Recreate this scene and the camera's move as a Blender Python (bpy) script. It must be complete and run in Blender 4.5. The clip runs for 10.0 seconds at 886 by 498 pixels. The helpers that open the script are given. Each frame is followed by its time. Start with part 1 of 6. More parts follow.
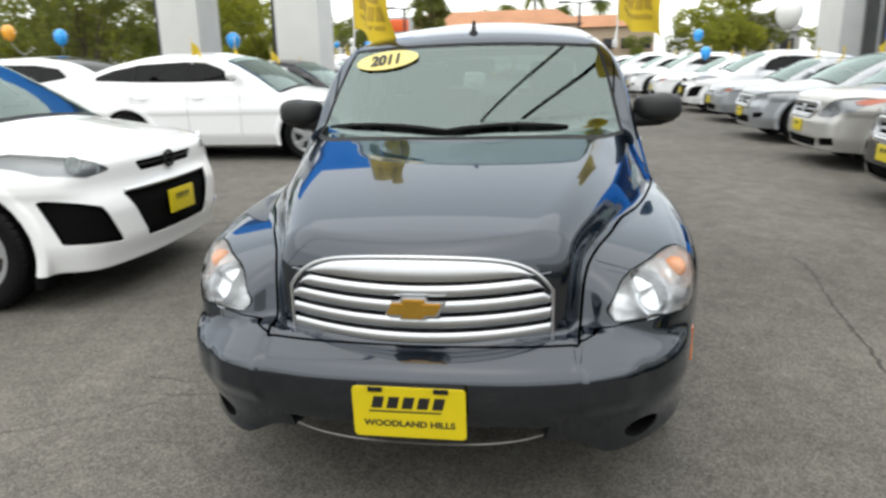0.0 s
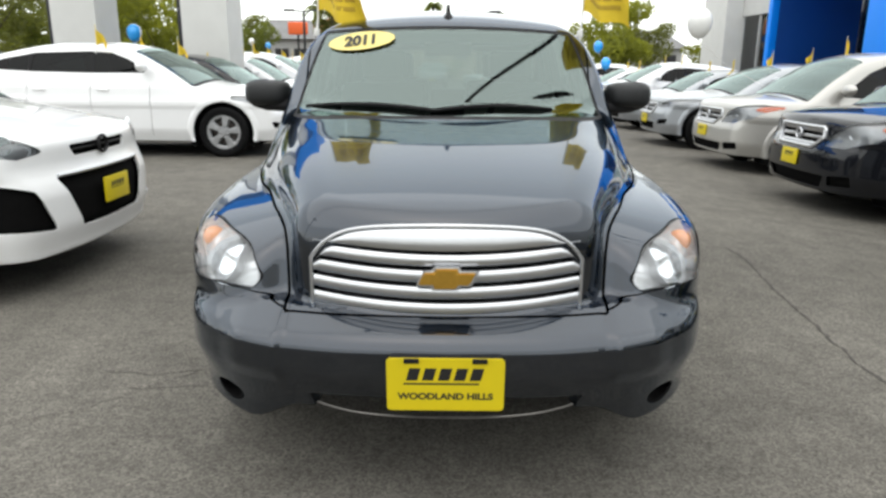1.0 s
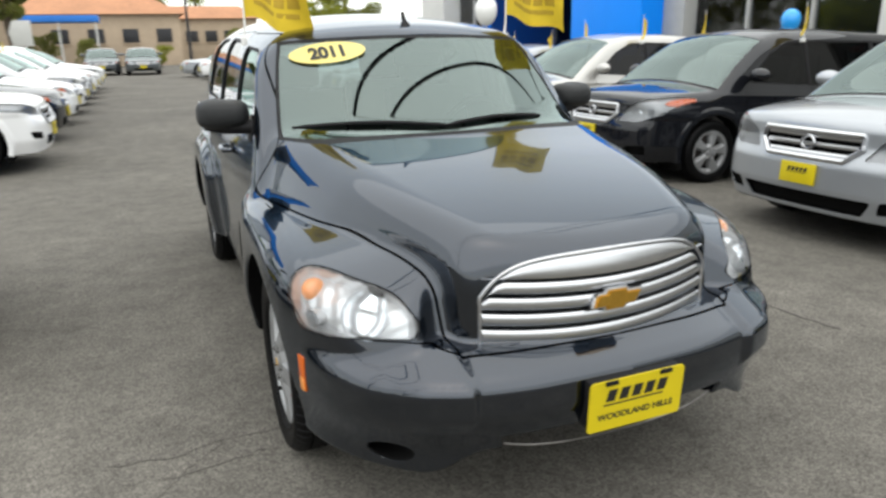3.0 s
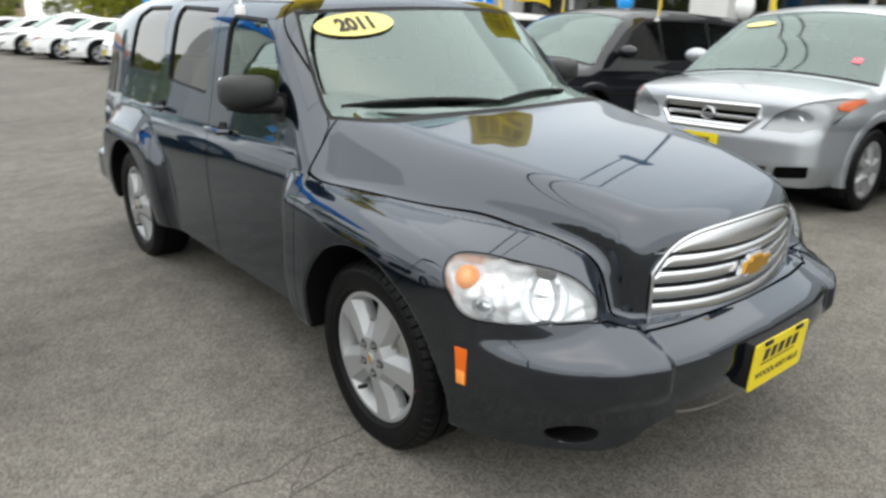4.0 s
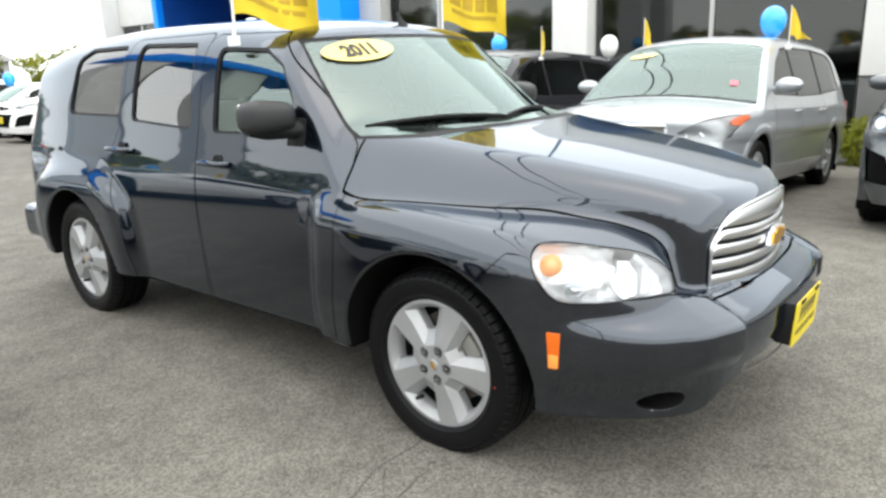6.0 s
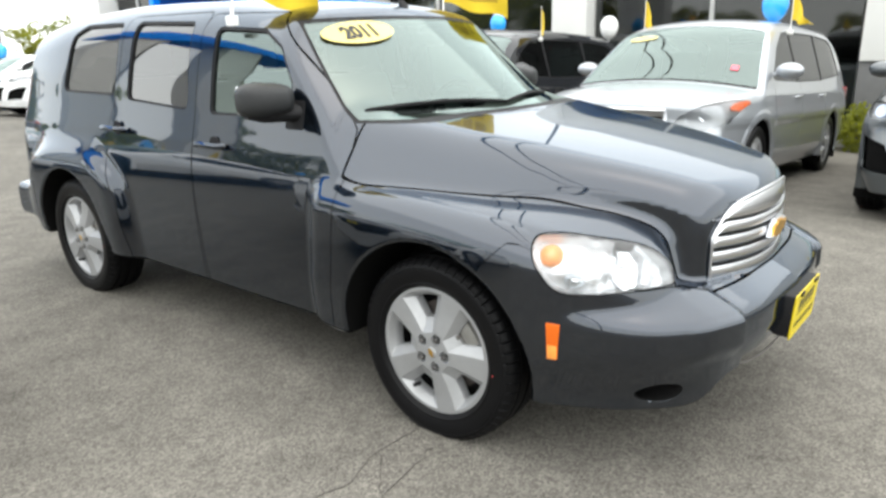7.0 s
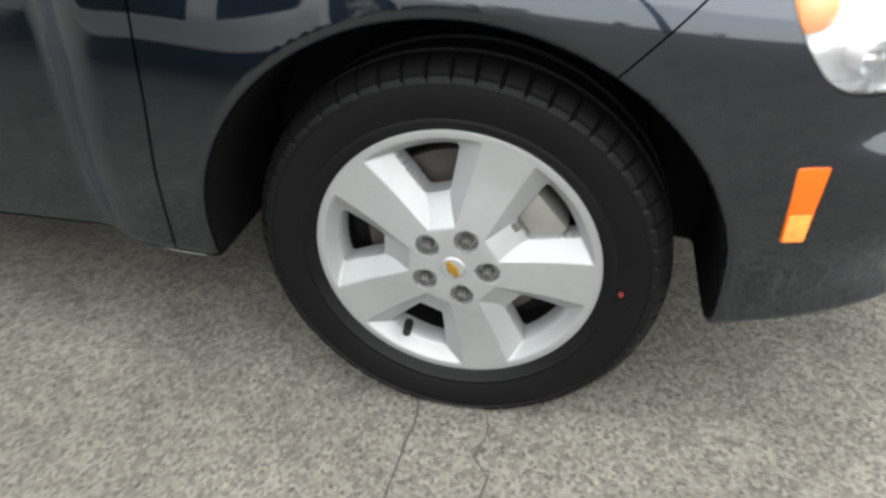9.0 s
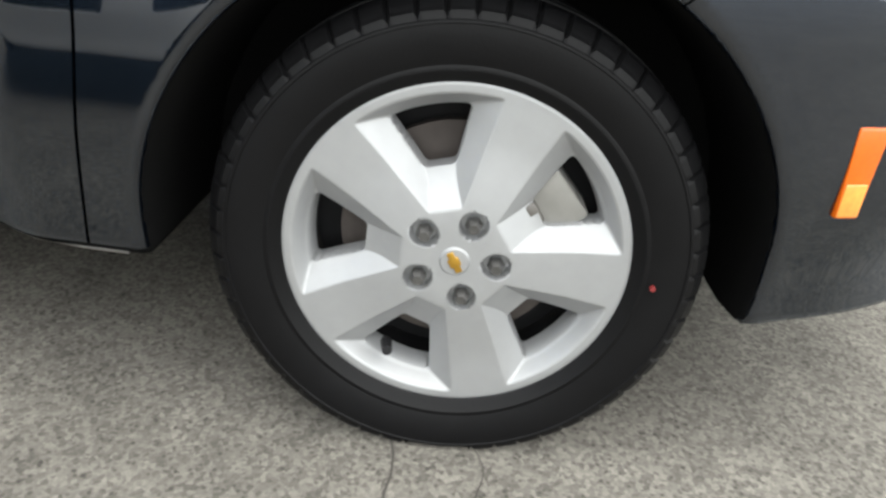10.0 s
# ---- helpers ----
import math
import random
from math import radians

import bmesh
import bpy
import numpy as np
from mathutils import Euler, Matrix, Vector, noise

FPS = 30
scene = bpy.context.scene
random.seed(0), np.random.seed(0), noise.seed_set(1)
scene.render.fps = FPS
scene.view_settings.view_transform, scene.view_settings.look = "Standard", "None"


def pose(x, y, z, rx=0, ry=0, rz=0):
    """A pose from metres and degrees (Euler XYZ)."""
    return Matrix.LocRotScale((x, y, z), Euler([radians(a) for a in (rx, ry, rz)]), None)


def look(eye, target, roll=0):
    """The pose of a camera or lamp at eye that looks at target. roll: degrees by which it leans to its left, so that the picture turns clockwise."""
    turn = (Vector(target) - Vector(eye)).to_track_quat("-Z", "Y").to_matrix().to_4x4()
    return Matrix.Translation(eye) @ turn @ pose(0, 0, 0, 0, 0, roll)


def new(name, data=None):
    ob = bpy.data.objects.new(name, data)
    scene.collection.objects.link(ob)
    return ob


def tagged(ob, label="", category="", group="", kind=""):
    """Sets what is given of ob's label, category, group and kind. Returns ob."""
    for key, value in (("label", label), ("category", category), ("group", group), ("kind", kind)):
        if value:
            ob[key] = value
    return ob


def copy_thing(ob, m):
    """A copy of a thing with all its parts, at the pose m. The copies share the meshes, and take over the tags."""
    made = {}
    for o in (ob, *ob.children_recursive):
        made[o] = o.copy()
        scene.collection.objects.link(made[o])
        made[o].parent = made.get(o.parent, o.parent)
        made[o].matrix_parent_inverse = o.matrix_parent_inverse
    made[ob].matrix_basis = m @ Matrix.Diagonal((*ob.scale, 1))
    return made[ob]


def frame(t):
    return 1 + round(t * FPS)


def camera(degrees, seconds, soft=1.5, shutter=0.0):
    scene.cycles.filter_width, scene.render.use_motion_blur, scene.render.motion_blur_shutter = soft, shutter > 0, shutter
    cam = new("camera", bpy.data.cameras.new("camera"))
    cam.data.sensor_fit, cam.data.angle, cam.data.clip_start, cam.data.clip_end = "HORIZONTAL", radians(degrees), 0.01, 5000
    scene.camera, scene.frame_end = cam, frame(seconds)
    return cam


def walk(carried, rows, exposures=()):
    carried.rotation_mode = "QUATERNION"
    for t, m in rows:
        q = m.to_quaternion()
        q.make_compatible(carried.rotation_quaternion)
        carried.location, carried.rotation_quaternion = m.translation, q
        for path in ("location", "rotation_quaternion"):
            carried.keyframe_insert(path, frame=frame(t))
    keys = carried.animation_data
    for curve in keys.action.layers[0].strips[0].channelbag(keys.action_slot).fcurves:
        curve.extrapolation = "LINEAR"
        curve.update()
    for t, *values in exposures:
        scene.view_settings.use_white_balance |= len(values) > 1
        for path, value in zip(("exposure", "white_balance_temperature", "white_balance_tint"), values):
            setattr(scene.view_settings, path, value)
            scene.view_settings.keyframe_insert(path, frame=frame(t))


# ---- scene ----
cam = camera(64.4, 10.0, 2.7, 0.35)
PATH = [
    (0, (0.38, -1.796, 1.397), (0.081, 0.111, 0.874), -1.5),
    (0.5, (0.053, -1.838, 1.354), (0.019, 0.092, 0.833), -0.9),
    (1, (-0.001, -1.816, 1.286), (-0.01, 0.119, 0.78), 0.4),
    (1.5, (-0.037, -1.811, 1.32), (-0.076, 0.117, 0.788), -0.3),
    (2, (-0.298, -1.837, 1.404), (-0.025, 0.089, 0.938), 0.1),
    (2.5, (-0.723, -1.753, 1.445), (-0.278, 0.116, 0.891), 0.0),
    (2.7, (-0.901, -1.661, 1.428), (-0.343, 0.174, 0.862), -0.9),
    (3.8, (-1.883, -1.062, 1.441), (-0.781, 0.492, 0.832), 0.4),
    (4, (-2.011, -0.932, 1.435), (-0.826, 0.549, 0.8), -0.0),
    (4.5, (-2.369, -0.704, 1.415), (-0.886, 0.53, 0.888), -2.1),
    (5, (-2.529, -0.581, 1.337), (-1.032, 0.633, 0.802), -1.7),
    (5.5, (-2.56, -0.569, 1.319), (-1.075, 0.669, 0.809), -2.5),
    (6.8, (-2.556, -0.569, 1.333), (-1.067, 0.663, 0.816), -1.1),
    (7, (-2.551, -0.543, 1.345), (-1.069, 0.676, 0.782), -1.2),
    (7.5, (-2.389, -0.392, 1.329), (-0.944, 0.764, 0.572), 0.4),
    (8, (-2.168, -0.056, 1.296), (-0.765, 1.013, 0.352), -1.5),
    (8.5, (-1.954, 0.395, 1.23), (-0.454, 1.124, 0.126), -3.4),
    (9, (-1.728, 0.731, 0.974), (-0.127, 1.103, -0.167), -1.3),
    (9.5, (-1.677, 0.87, 0.745), (0.115, 1.008, -0.132), 1.5),
    (10, (-1.672, 0.925, 0.73), (0.126, 0.95, -0.146), 4.9),
]
EXPOSURES = [(0.0, 0.0), (1.0, -0.02), (2.7, 0.02), (4.0, 0.24), (4.8, 0.52), (5.5, 0.72), (7.0, 0.75), (8.0, 0.87), (9.0, 1.07), (10.0, 1.20)]
walk(cam, [(t, look(eye, target, roll)) for t, eye, target, roll in PATH], EXPOSURES)

# ---- light: bright overcast sky with a weak, wide sun ----
world = bpy.data.worlds.new("overcast_sky")
scene.world = world
world.use_nodes = True
wn, wl = world.node_tree.nodes, world.node_tree.links
wn.clear()
sky = wn.new("ShaderNodeTexSky")
sky.sky_type, sky.sun_disc = "NISHITA", False
SUN_ELEVATION, SUN_ROTATION = radians(78), radians(200)
sky.sun_elevation, sky.sun_rotation, sky.dust_density = SUN_ELEVATION, SUN_ROTATION, 3.0
veil = wn.new("ShaderNodeMix")
veil.data_type = "RGBA"
veil.inputs[0].default_value = 0.82
veil.inputs[7].default_value = (8.7, 8.9, 8.6, 1)
back = wn.new("ShaderNodeBackground")
back.inputs[1].default_value = 0.20
wout = wn.new("ShaderNodeOutputWorld")
wl.new(sky.outputs[0], veil.inputs[6])
wl.new(veil.outputs[2], back.inputs[0])
wl.new(back.outputs[0], wout.inputs[0])
sun_data = bpy.data.lights.new("sun", "SUN")
sun_data.energy, sun_data.angle, sun_data.color = 1.5, radians(120), (1.0, 0.98, 0.94)
sun = new("sun", sun_data)
sun.matrix_world = look((0, 0, 30), (30 * math.cos(SUN_ELEVATION) * -math.sin(SUN_ROTATION), 30 * math.cos(SUN_ELEVATION) * -math.cos(SUN_ROTATION), 30 - 30 * math.sin(SUN_ELEVATION)))


# ---- materials ----
def material(name, colour, rough=0.5, metal=0.0, coat=0.0, vary=0.08, scale=20.0, bump=0.0, bump_scale=200.0, clear=0.0, ior=1.5, spec=0.5, glow=0.0):
    """A Principled material with colour varied at two scales and fine relief."""
    m = bpy.data.materials.new(name)
    m.use_nodes = True
    n, l = m.node_tree.nodes, m.node_tree.links
    p = n["Principled BSDF"]
    p.inputs["Base Color"].default_value = (*colour, 1)
    p.inputs["Roughness"].default_value = rough
    p.inputs["Metallic"].default_value = metal
    p.inputs["Coat Weight"].default_value = coat
    p.inputs["Coat Roughness"].default_value = 0.03
    p.inputs["Transmission Weight"].default_value = clear
    p.inputs["IOR"].default_value = ior
    p.inputs["Specular IOR Level"].default_value = spec
    if glow:
        p.inputs["Emission Color"].default_value = (*colour, 1)
        p.inputs["Emission Strength"].default_value = glow
    where = n.new("ShaderNodeTexCoord")
    if vary:
        a, b, mul, ramp = n.new("ShaderNodeTexNoise"), n.new("ShaderNodeTexNoise"), n.new("ShaderNodeMath"), n.new("ShaderNodeMapRange")
        a.inputs["Scale"].default_value, b.inputs["Scale"].default_value = scale, scale / 9
        a.inputs["Detail"].default_value = 6
        mul.operation = "ADD"
        l.new(where.outputs["Object"], a.inputs[0]), l.new(where.outputs["Object"], b.inputs[0])
        l.new(a.outputs[0], mul.inputs[0]), l.new(b.outputs[0], mul.inputs[1])
        ramp.inputs[1].default_value, ramp.inputs[2].default_value = 0.6, 1.4
        ramp.inputs[3].default_value, ramp.inputs[4].default_value = 1 - vary, 1 + vary
        tone = n.new("ShaderNodeVectorMath")
        tone.operation = "SCALE"
        tone.inputs[0].default_value = colour
        l.new(mul.outputs[0], ramp.inputs[0]), l.new(ramp.outputs[0], tone.inputs[3]), l.new(tone.outputs[0], p.inputs["Base Color"])
    if bump:
        g, bp = n.new("ShaderNodeTexNoise"), n.new("ShaderNodeBump")
        g.inputs["Scale"].default_value, g.inputs["Detail"].default_value = bump_scale, 5
        bp.inputs["Strength"].default_value, bp.inputs["Distance"].default_value = bump, 0.004
        l.new(where.outputs["Object"], g.inputs[0]), l.new(g.outputs[0], bp.inputs["Height"]), l.new(bp.outputs[0], p.inputs["Normal"])
    return m


def car_paint(name, colour, metal=0.35, rough=0.38, flake=0.12, spec=0.5, coat_ior=1.5, edge=(1, 1, 1)):
    m = material(name, colour, rough, metal, coat=1.0, vary=flake, scale=900.0, spec=spec)
    p = m.node_tree.nodes["Principled BSDF"]
    p.inputs["Coat IOR"].default_value = coat_ior
    p.inputs["Specular Tint"].default_value = (*edge, 1)
    return m


def glass(name, tint, rough=0.0, ior=2.1, sheen=(1, 1, 1)):
    """Thin tinted sheet: see-through with a clear reflection."""
    m = bpy.data.materials.new(name)
    m.use_nodes = True
    n, l = m.node_tree.nodes, m.node_tree.links
    n.remove(n["Principled BSDF"])
    out = n["Material Output"]
    see, shine, mix, fres = n.new("ShaderNodeBsdfTransparent"), n.new("ShaderNodeBsdfGlossy"), n.new("ShaderNodeMixShader"), n.new("ShaderNodeFresnel")
    see.inputs[0].default_value = (*tint, 1)
    shine.inputs["Roughness"].default_value = rough
    shine.inputs["Color"].default_value = (*sheen, 1)
    fres.inputs[0].default_value = ior
    l.new(fres.outputs[0], mix.inputs[0]), l.new(see.outputs[0], mix.inputs[1]), l.new(shine.outputs[0], mix.inputs[2]), l.new(mix.outputs[0], out.inputs[0])
    return m


SLATE = car_paint("slate_metallic_paint", (0.013, 0.020, 0.032), 0.92, 0.23, 0.1, 0.0, 1.70, (0.5, 0.6, 0.74))
WHITE = car_paint("white_car_paint", (0.85, 0.855, 0.86), 0.0, 0.3, 0.02)
SILVER = car_paint("silver_car_paint", (0.36, 0.38, 0.405), 0.6, 0.36, 0.05)
PALE = car_paint("champagne_silver_paint", (0.47, 0.46, 0.435), 0.5, 0.36, 0.05)
DARK = car_paint("black_car_paint", (0.010, 0.011, 0.014), 0.2, 0.3, 0.1, 0.0, 1.5)
GREY = car_paint("grey_car_paint", (0.085, 0.095, 0.102), 0.5, 0.36, 0.08)
CHROME = material("satin_chrome", (0.62, 0.63, 0.65), 0.28, 1.0, vary=0.04, scale=60)
ALLOY = material("painted_silver_alloy", (0.318, 0.323, 0.328), 0.48, 0.48, coat=0.1, vary=0.05, scale=50)
GOLD = material("gold_badge", (0.62, 0.36, 0.06), 0.3, 0.9, vary=0.1, scale=90)
BLACK = material("black_plastic", (0.010, 0.010, 0.011), 0.55, spec=0.2, vary=0.2, scale=40, bump=0.15, bump_scale=600)
SOFTBLACK = material("textured_dark_plastic", (0.018, 0.019, 0.020), 0.5, spec=0.3, vary=0.15, scale=60, bump=0.2, bump_scale=900)
# black plastic made darker still: the recesses' shade is put into the colour
LINER = material("shade_black_liner", (0.005, 0.005, 0.005), 0.95, spec=0.05, vary=0.2, scale=40)
REDPAINT = material("red_paint_dot", (0.16, 0.012, 0.012), 0.6, vary=0.1, scale=200)
RUBBER = material("tyre_rubber", (0.0042, 0.0042, 0.0046), 0.46, spec=0.13, vary=0.2, scale=30, bump=0.1, bump_scale=300)
STEEL = material("worn_brake_steel", (0.20, 0.19, 0.18), 0.45, 0.8, vary=0.3, scale=40)
CALIPER = material("cast_aluminium", (0.24, 0.235, 0.22), 0.5, 0.4, vary=0.15, scale=40)
LAMPAMBER = material("pale_amber_bulb_glass", (0.85, 0.29, 0.05), 0.2, coat=0.8, vary=0.2, scale=120)
AMBER = material("amber_lens", (0.61, 0.11, 0.002), 0.22, coat=0.5, vary=0.12, scale=160)
REFLECTOR = material("headlamp_reflector", (0.82, 0.84, 0.86), 0.20, 0.9, vary=0.03, scale=40)
LAMPBACK = material("bright_lamp_housing", (0.66, 0.67, 0.68), 0.25, 0.5, vary=0.06, scale=60)
LAMPGREY = material("grey_lamp_housing", (0.30, 0.31, 0.32), 0.3, 0.5, vary=0.15, scale=60)
REDLENS = material("red_lens", (0.45, 0.02, 0.015), 0.15, coat=1.0, vary=0.1, scale=120)
LENS = glass("clear_lamp_lens", (0.97, 0.98, 0.99), 0.0, 1.6)
DISC = material("dull_brake_iron", (0.06, 0.05, 0.045), 0.6, 0.3, vary=0.3, scale=40)
GLASS = glass("green_tinted_glass", (0.48, 0.60, 0.56), 0.0, 2.2, (0.84, 1.0, 0.96))
PRIVACY = glass("dark_tinted_glass", (0.24, 0.27, 0.27), 0.0, 2.2)
TINT = glass("dark_car_glass", (0.06, 0.08, 0.08), 0.0, 1.3)
YELLOW = material("yellow_printed_plastic", (0.62, 0.49, 0.005), 0.4, vary=0.05, scale=20)
FLAGYELLOW = material("yellow_flag_cloth", (0.62, 0.44, 0.015), 0.75, vary=0.14, scale=14, bump=0.2, bump_scale=900)
STICKER = material("pale_yellow_sticker", (0.68, 0.56, 0.14), 0.35, coat=0.6, vary=0.05, scale=20)
NUT = material("dark_lug_steel", (0.11, 0.108, 0.105), 0.4, 0.7, vary=0.2, scale=60)
PINK = material("pink_paper", (0.80, 0.16, 0.20), 0.7, vary=0.05, scale=30)
INK = material("black_ink", (0.01, 0.01, 0.01), 0.5, vary=0)
GREYINK = material("grey_ink", (0.045, 0.04, 0.012), 0.5, vary=0)
SEATCLOTH = material("grey_seat_cloth", (0.16, 0.155, 0.145), 0.9, vary=0.15, scale=60, bump=0.3, bump_scale=700)
BLUEBALLOON = material("blue_balloon", (0.03, 0.36, 0.88), 0.22, coat=0.5, vary=0.06, scale=8)
WHITEBALLOON = material("white_balloon", (0.82, 0.82, 0.80), 0.25, coat=0.5, vary=0.04, scale=8)
ORANGEBALLOON = material("orange_balloon", (0.88, 0.38, 0.03), 0.25, coat=0.5, vary=0.06, scale=8)


# ---- modelling tools ----
def part(name, bm, mat, parent=None, label="", smooth=True):
    """A bmesh as one mesh object, under a thing or a part."""
    me = bpy.data.meshes.new(name)
    bm.to_mesh(me)
    bm.free()
    me.materials.append(mat)
    if smooth:
        me.polygons.foreach_set("use_smooth", [True] * len(me.polygons))
        me.set_sharp_from_angle(angle=radians(35))
    ob = new(name, me)
    ob.parent = parent
    if label:
        ob["label"] = label
    return ob


def thing(name, label, category, group="", kind="", at=None):
    ob = new(name)
    ob.empty_display_size = 0.1
    if at is not None:
        ob.matrix_basis = at
    return tagged(ob, label, category, group, kind)


def box(bm, lo, hi, bevel=0.0, m=None):
    lo, hi = Vector(lo), Vector(hi)
    made = bmesh.ops.create_cube(bm, size=1, matrix=Matrix.Translation((lo + hi) / 2) @ Matrix.Diagonal((*(hi - lo), 1)))
    verts = made["verts"]
    if bevel:
        edges = list({e for v in verts for e in v.link_edges})
        made = bmesh.ops.bevel(bm, geom=edges, offset=bevel, segments=2, profile=0.6, affect="EDGES")
        verts = made["verts"]
    if m is not None:
        bmesh.ops.transform(bm, matrix=m, verts=verts)
    return verts


def a_box(lo, hi, bevel=0.0, m=None):
    bm = bmesh.new()
    box(bm, lo, hi, bevel, m)
    return bm


def disc_turn(profile, segments=48, axis="x", m=None, caps=True):
    """A bmesh turned from a profile of (radius, along) pairs round an axis."""
    bm = bmesh.new()
    rings = []
    for r, a in profile:
        ring = []
        for i in range(segments):
            c, s = math.cos(2 * math.pi * i / segments), math.sin(2 * math.pi * i / segments)
            co = {"x": (a, r * s, r * c), "y": (r * c, a, r * s), "z": (r * c, r * s, a)}[axis]
            ring.append(bm.verts.new(co))
        rings.append(ring)
    for p, q in zip(rings, rings[1:]):
        for i in range(segments):
            j = (i + 1) % segments
            bm.faces.new((p[i], p[j], q[j], q[i]))
    for ring, flip in ((rings[0], False), (rings[-1], True)):
        if caps and max((v.co - ring[0].co).length for v in ring) > 1e-4:
            bm.faces.new(ring if flip else ring[::-1])
    bmesh.ops.remove_doubles(bm, verts=bm.verts, dist=1e-5)
    bmesh.ops.recalc_face_normals(bm, faces=bm.faces)
    if m is not None:
        bmesh.ops.transform(bm, matrix=m, verts=bm.verts)
    return bm


def tube(points, radius, segments=8, closed=False):
    """A bmesh tube along points; radius is one number or one a point."""
    bm = bmesh.new()
    pts = [Vector(p) for p in points]
    radii = radius if isinstance(radius, (list, tuple)) else [radius] * len(pts)
    rings = []
    side = None
    for i, p in enumerate(pts):
        ahead = (pts[min(i + 1, len(pts) - 1)] - pts[max(i - 1, 0)]).normalized()
        if side is None:
            side = ahead.orthogonal().normalized()
        side = (side - ahead * side.dot(ahead)).normalized()
        up = ahead.cross(side)
        rings.append([bm.verts.new(p + radii[i] * (math.cos(a) * side + math.sin(a) * up)) for a in (2 * math.pi * k / segments for k in range(segments))])
    for p, q in zip(rings, rings[1:]):
        for i in range(segments):
            j = (i + 1) % segments
            bm.faces.new((p[i], p[j], q[j], q[i]))
    bm.faces.new(rings[0][::-1]), bm.faces.new(rings[-1])
    return bm


def curve_of(*pts):
    """A smooth one-valued curve through (at, value) pairs, without overshoot, flat outside."""
    x, y = np.array([p[0] for p in pts], float), np.array([p[1] for p in pts], float)
    h, d = np.diff(x), np.diff(y) / np.diff(x)
    s = np.zeros(len(x))
    for i in range(1, len(x) - 1):
        if d[i - 1] * d[i] > 0:
            w1, w2 = 2 * h[i] + h[i - 1], h[i] + 2 * h[i - 1]
            s[i] = (w1 + w2) / (w1 / d[i - 1] + w2 / d[i])
    s[0], s[-1] = d[0], d[-1]

    def value(at):
        at = np.clip(at, x[0], x[-1])
        i = np.clip(np.searchsorted(x, at) - 1, 0, len(h) - 1)
        t = (at - x[i]) / h[i]
        return y[i] * (1 + 2 * t) * (1 - t) ** 2 + s[i] * h[i] * t * (1 - t) ** 2 + y[i + 1] * t * t * (3 - 2 * t) + s[i + 1] * h[i] * t * t * (t - 1)

    return value


def smax(a, b, k):
    h = np.clip(0.5 + 0.5 * (a - b) / k, 0, 1)
    return b * (1 - h) + a * h + k * h * (1 - h)


def smin(a, b, k):
    return -smax(-a, -b, k)


def step(a, b, v):
    t = np.clip((v - a) / (b - a), 0, 1)
    return t * t * (3 - 2 * t)


def polygon_field(pts, u, v):
    """Signed distance to a polygon, negative inside."""
    best, inside = np.full(np.shape(u), 1e9), np.zeros(np.shape(u), bool)
    for (ax, ay), (bx, by) in zip(pts, pts[1:] + pts[:1]):
        ex, ey = bx - ax, by - ay
        t = np.clip(((u - ax) * ex + (v - ay) * ey) / (ex * ex + ey * ey + 1e-12), 0, 1)
        best = np.minimum(best, (u - ax - t * ex) ** 2 + (v - ay - t * ey) ** 2)
        cross = (ay > v) != (by > v)
        inside ^= cross & (u < (bx - ax) * (v - ay) / (by - ay + 1e-12) + ax)
    return np.where(inside, -1, 1) * np.sqrt(best)


def rounded(pts, r):
    """The polygon's field with corners rounded by r."""
    def field(u, v):
        return polygon_field(pts, u, v) - r
    return field


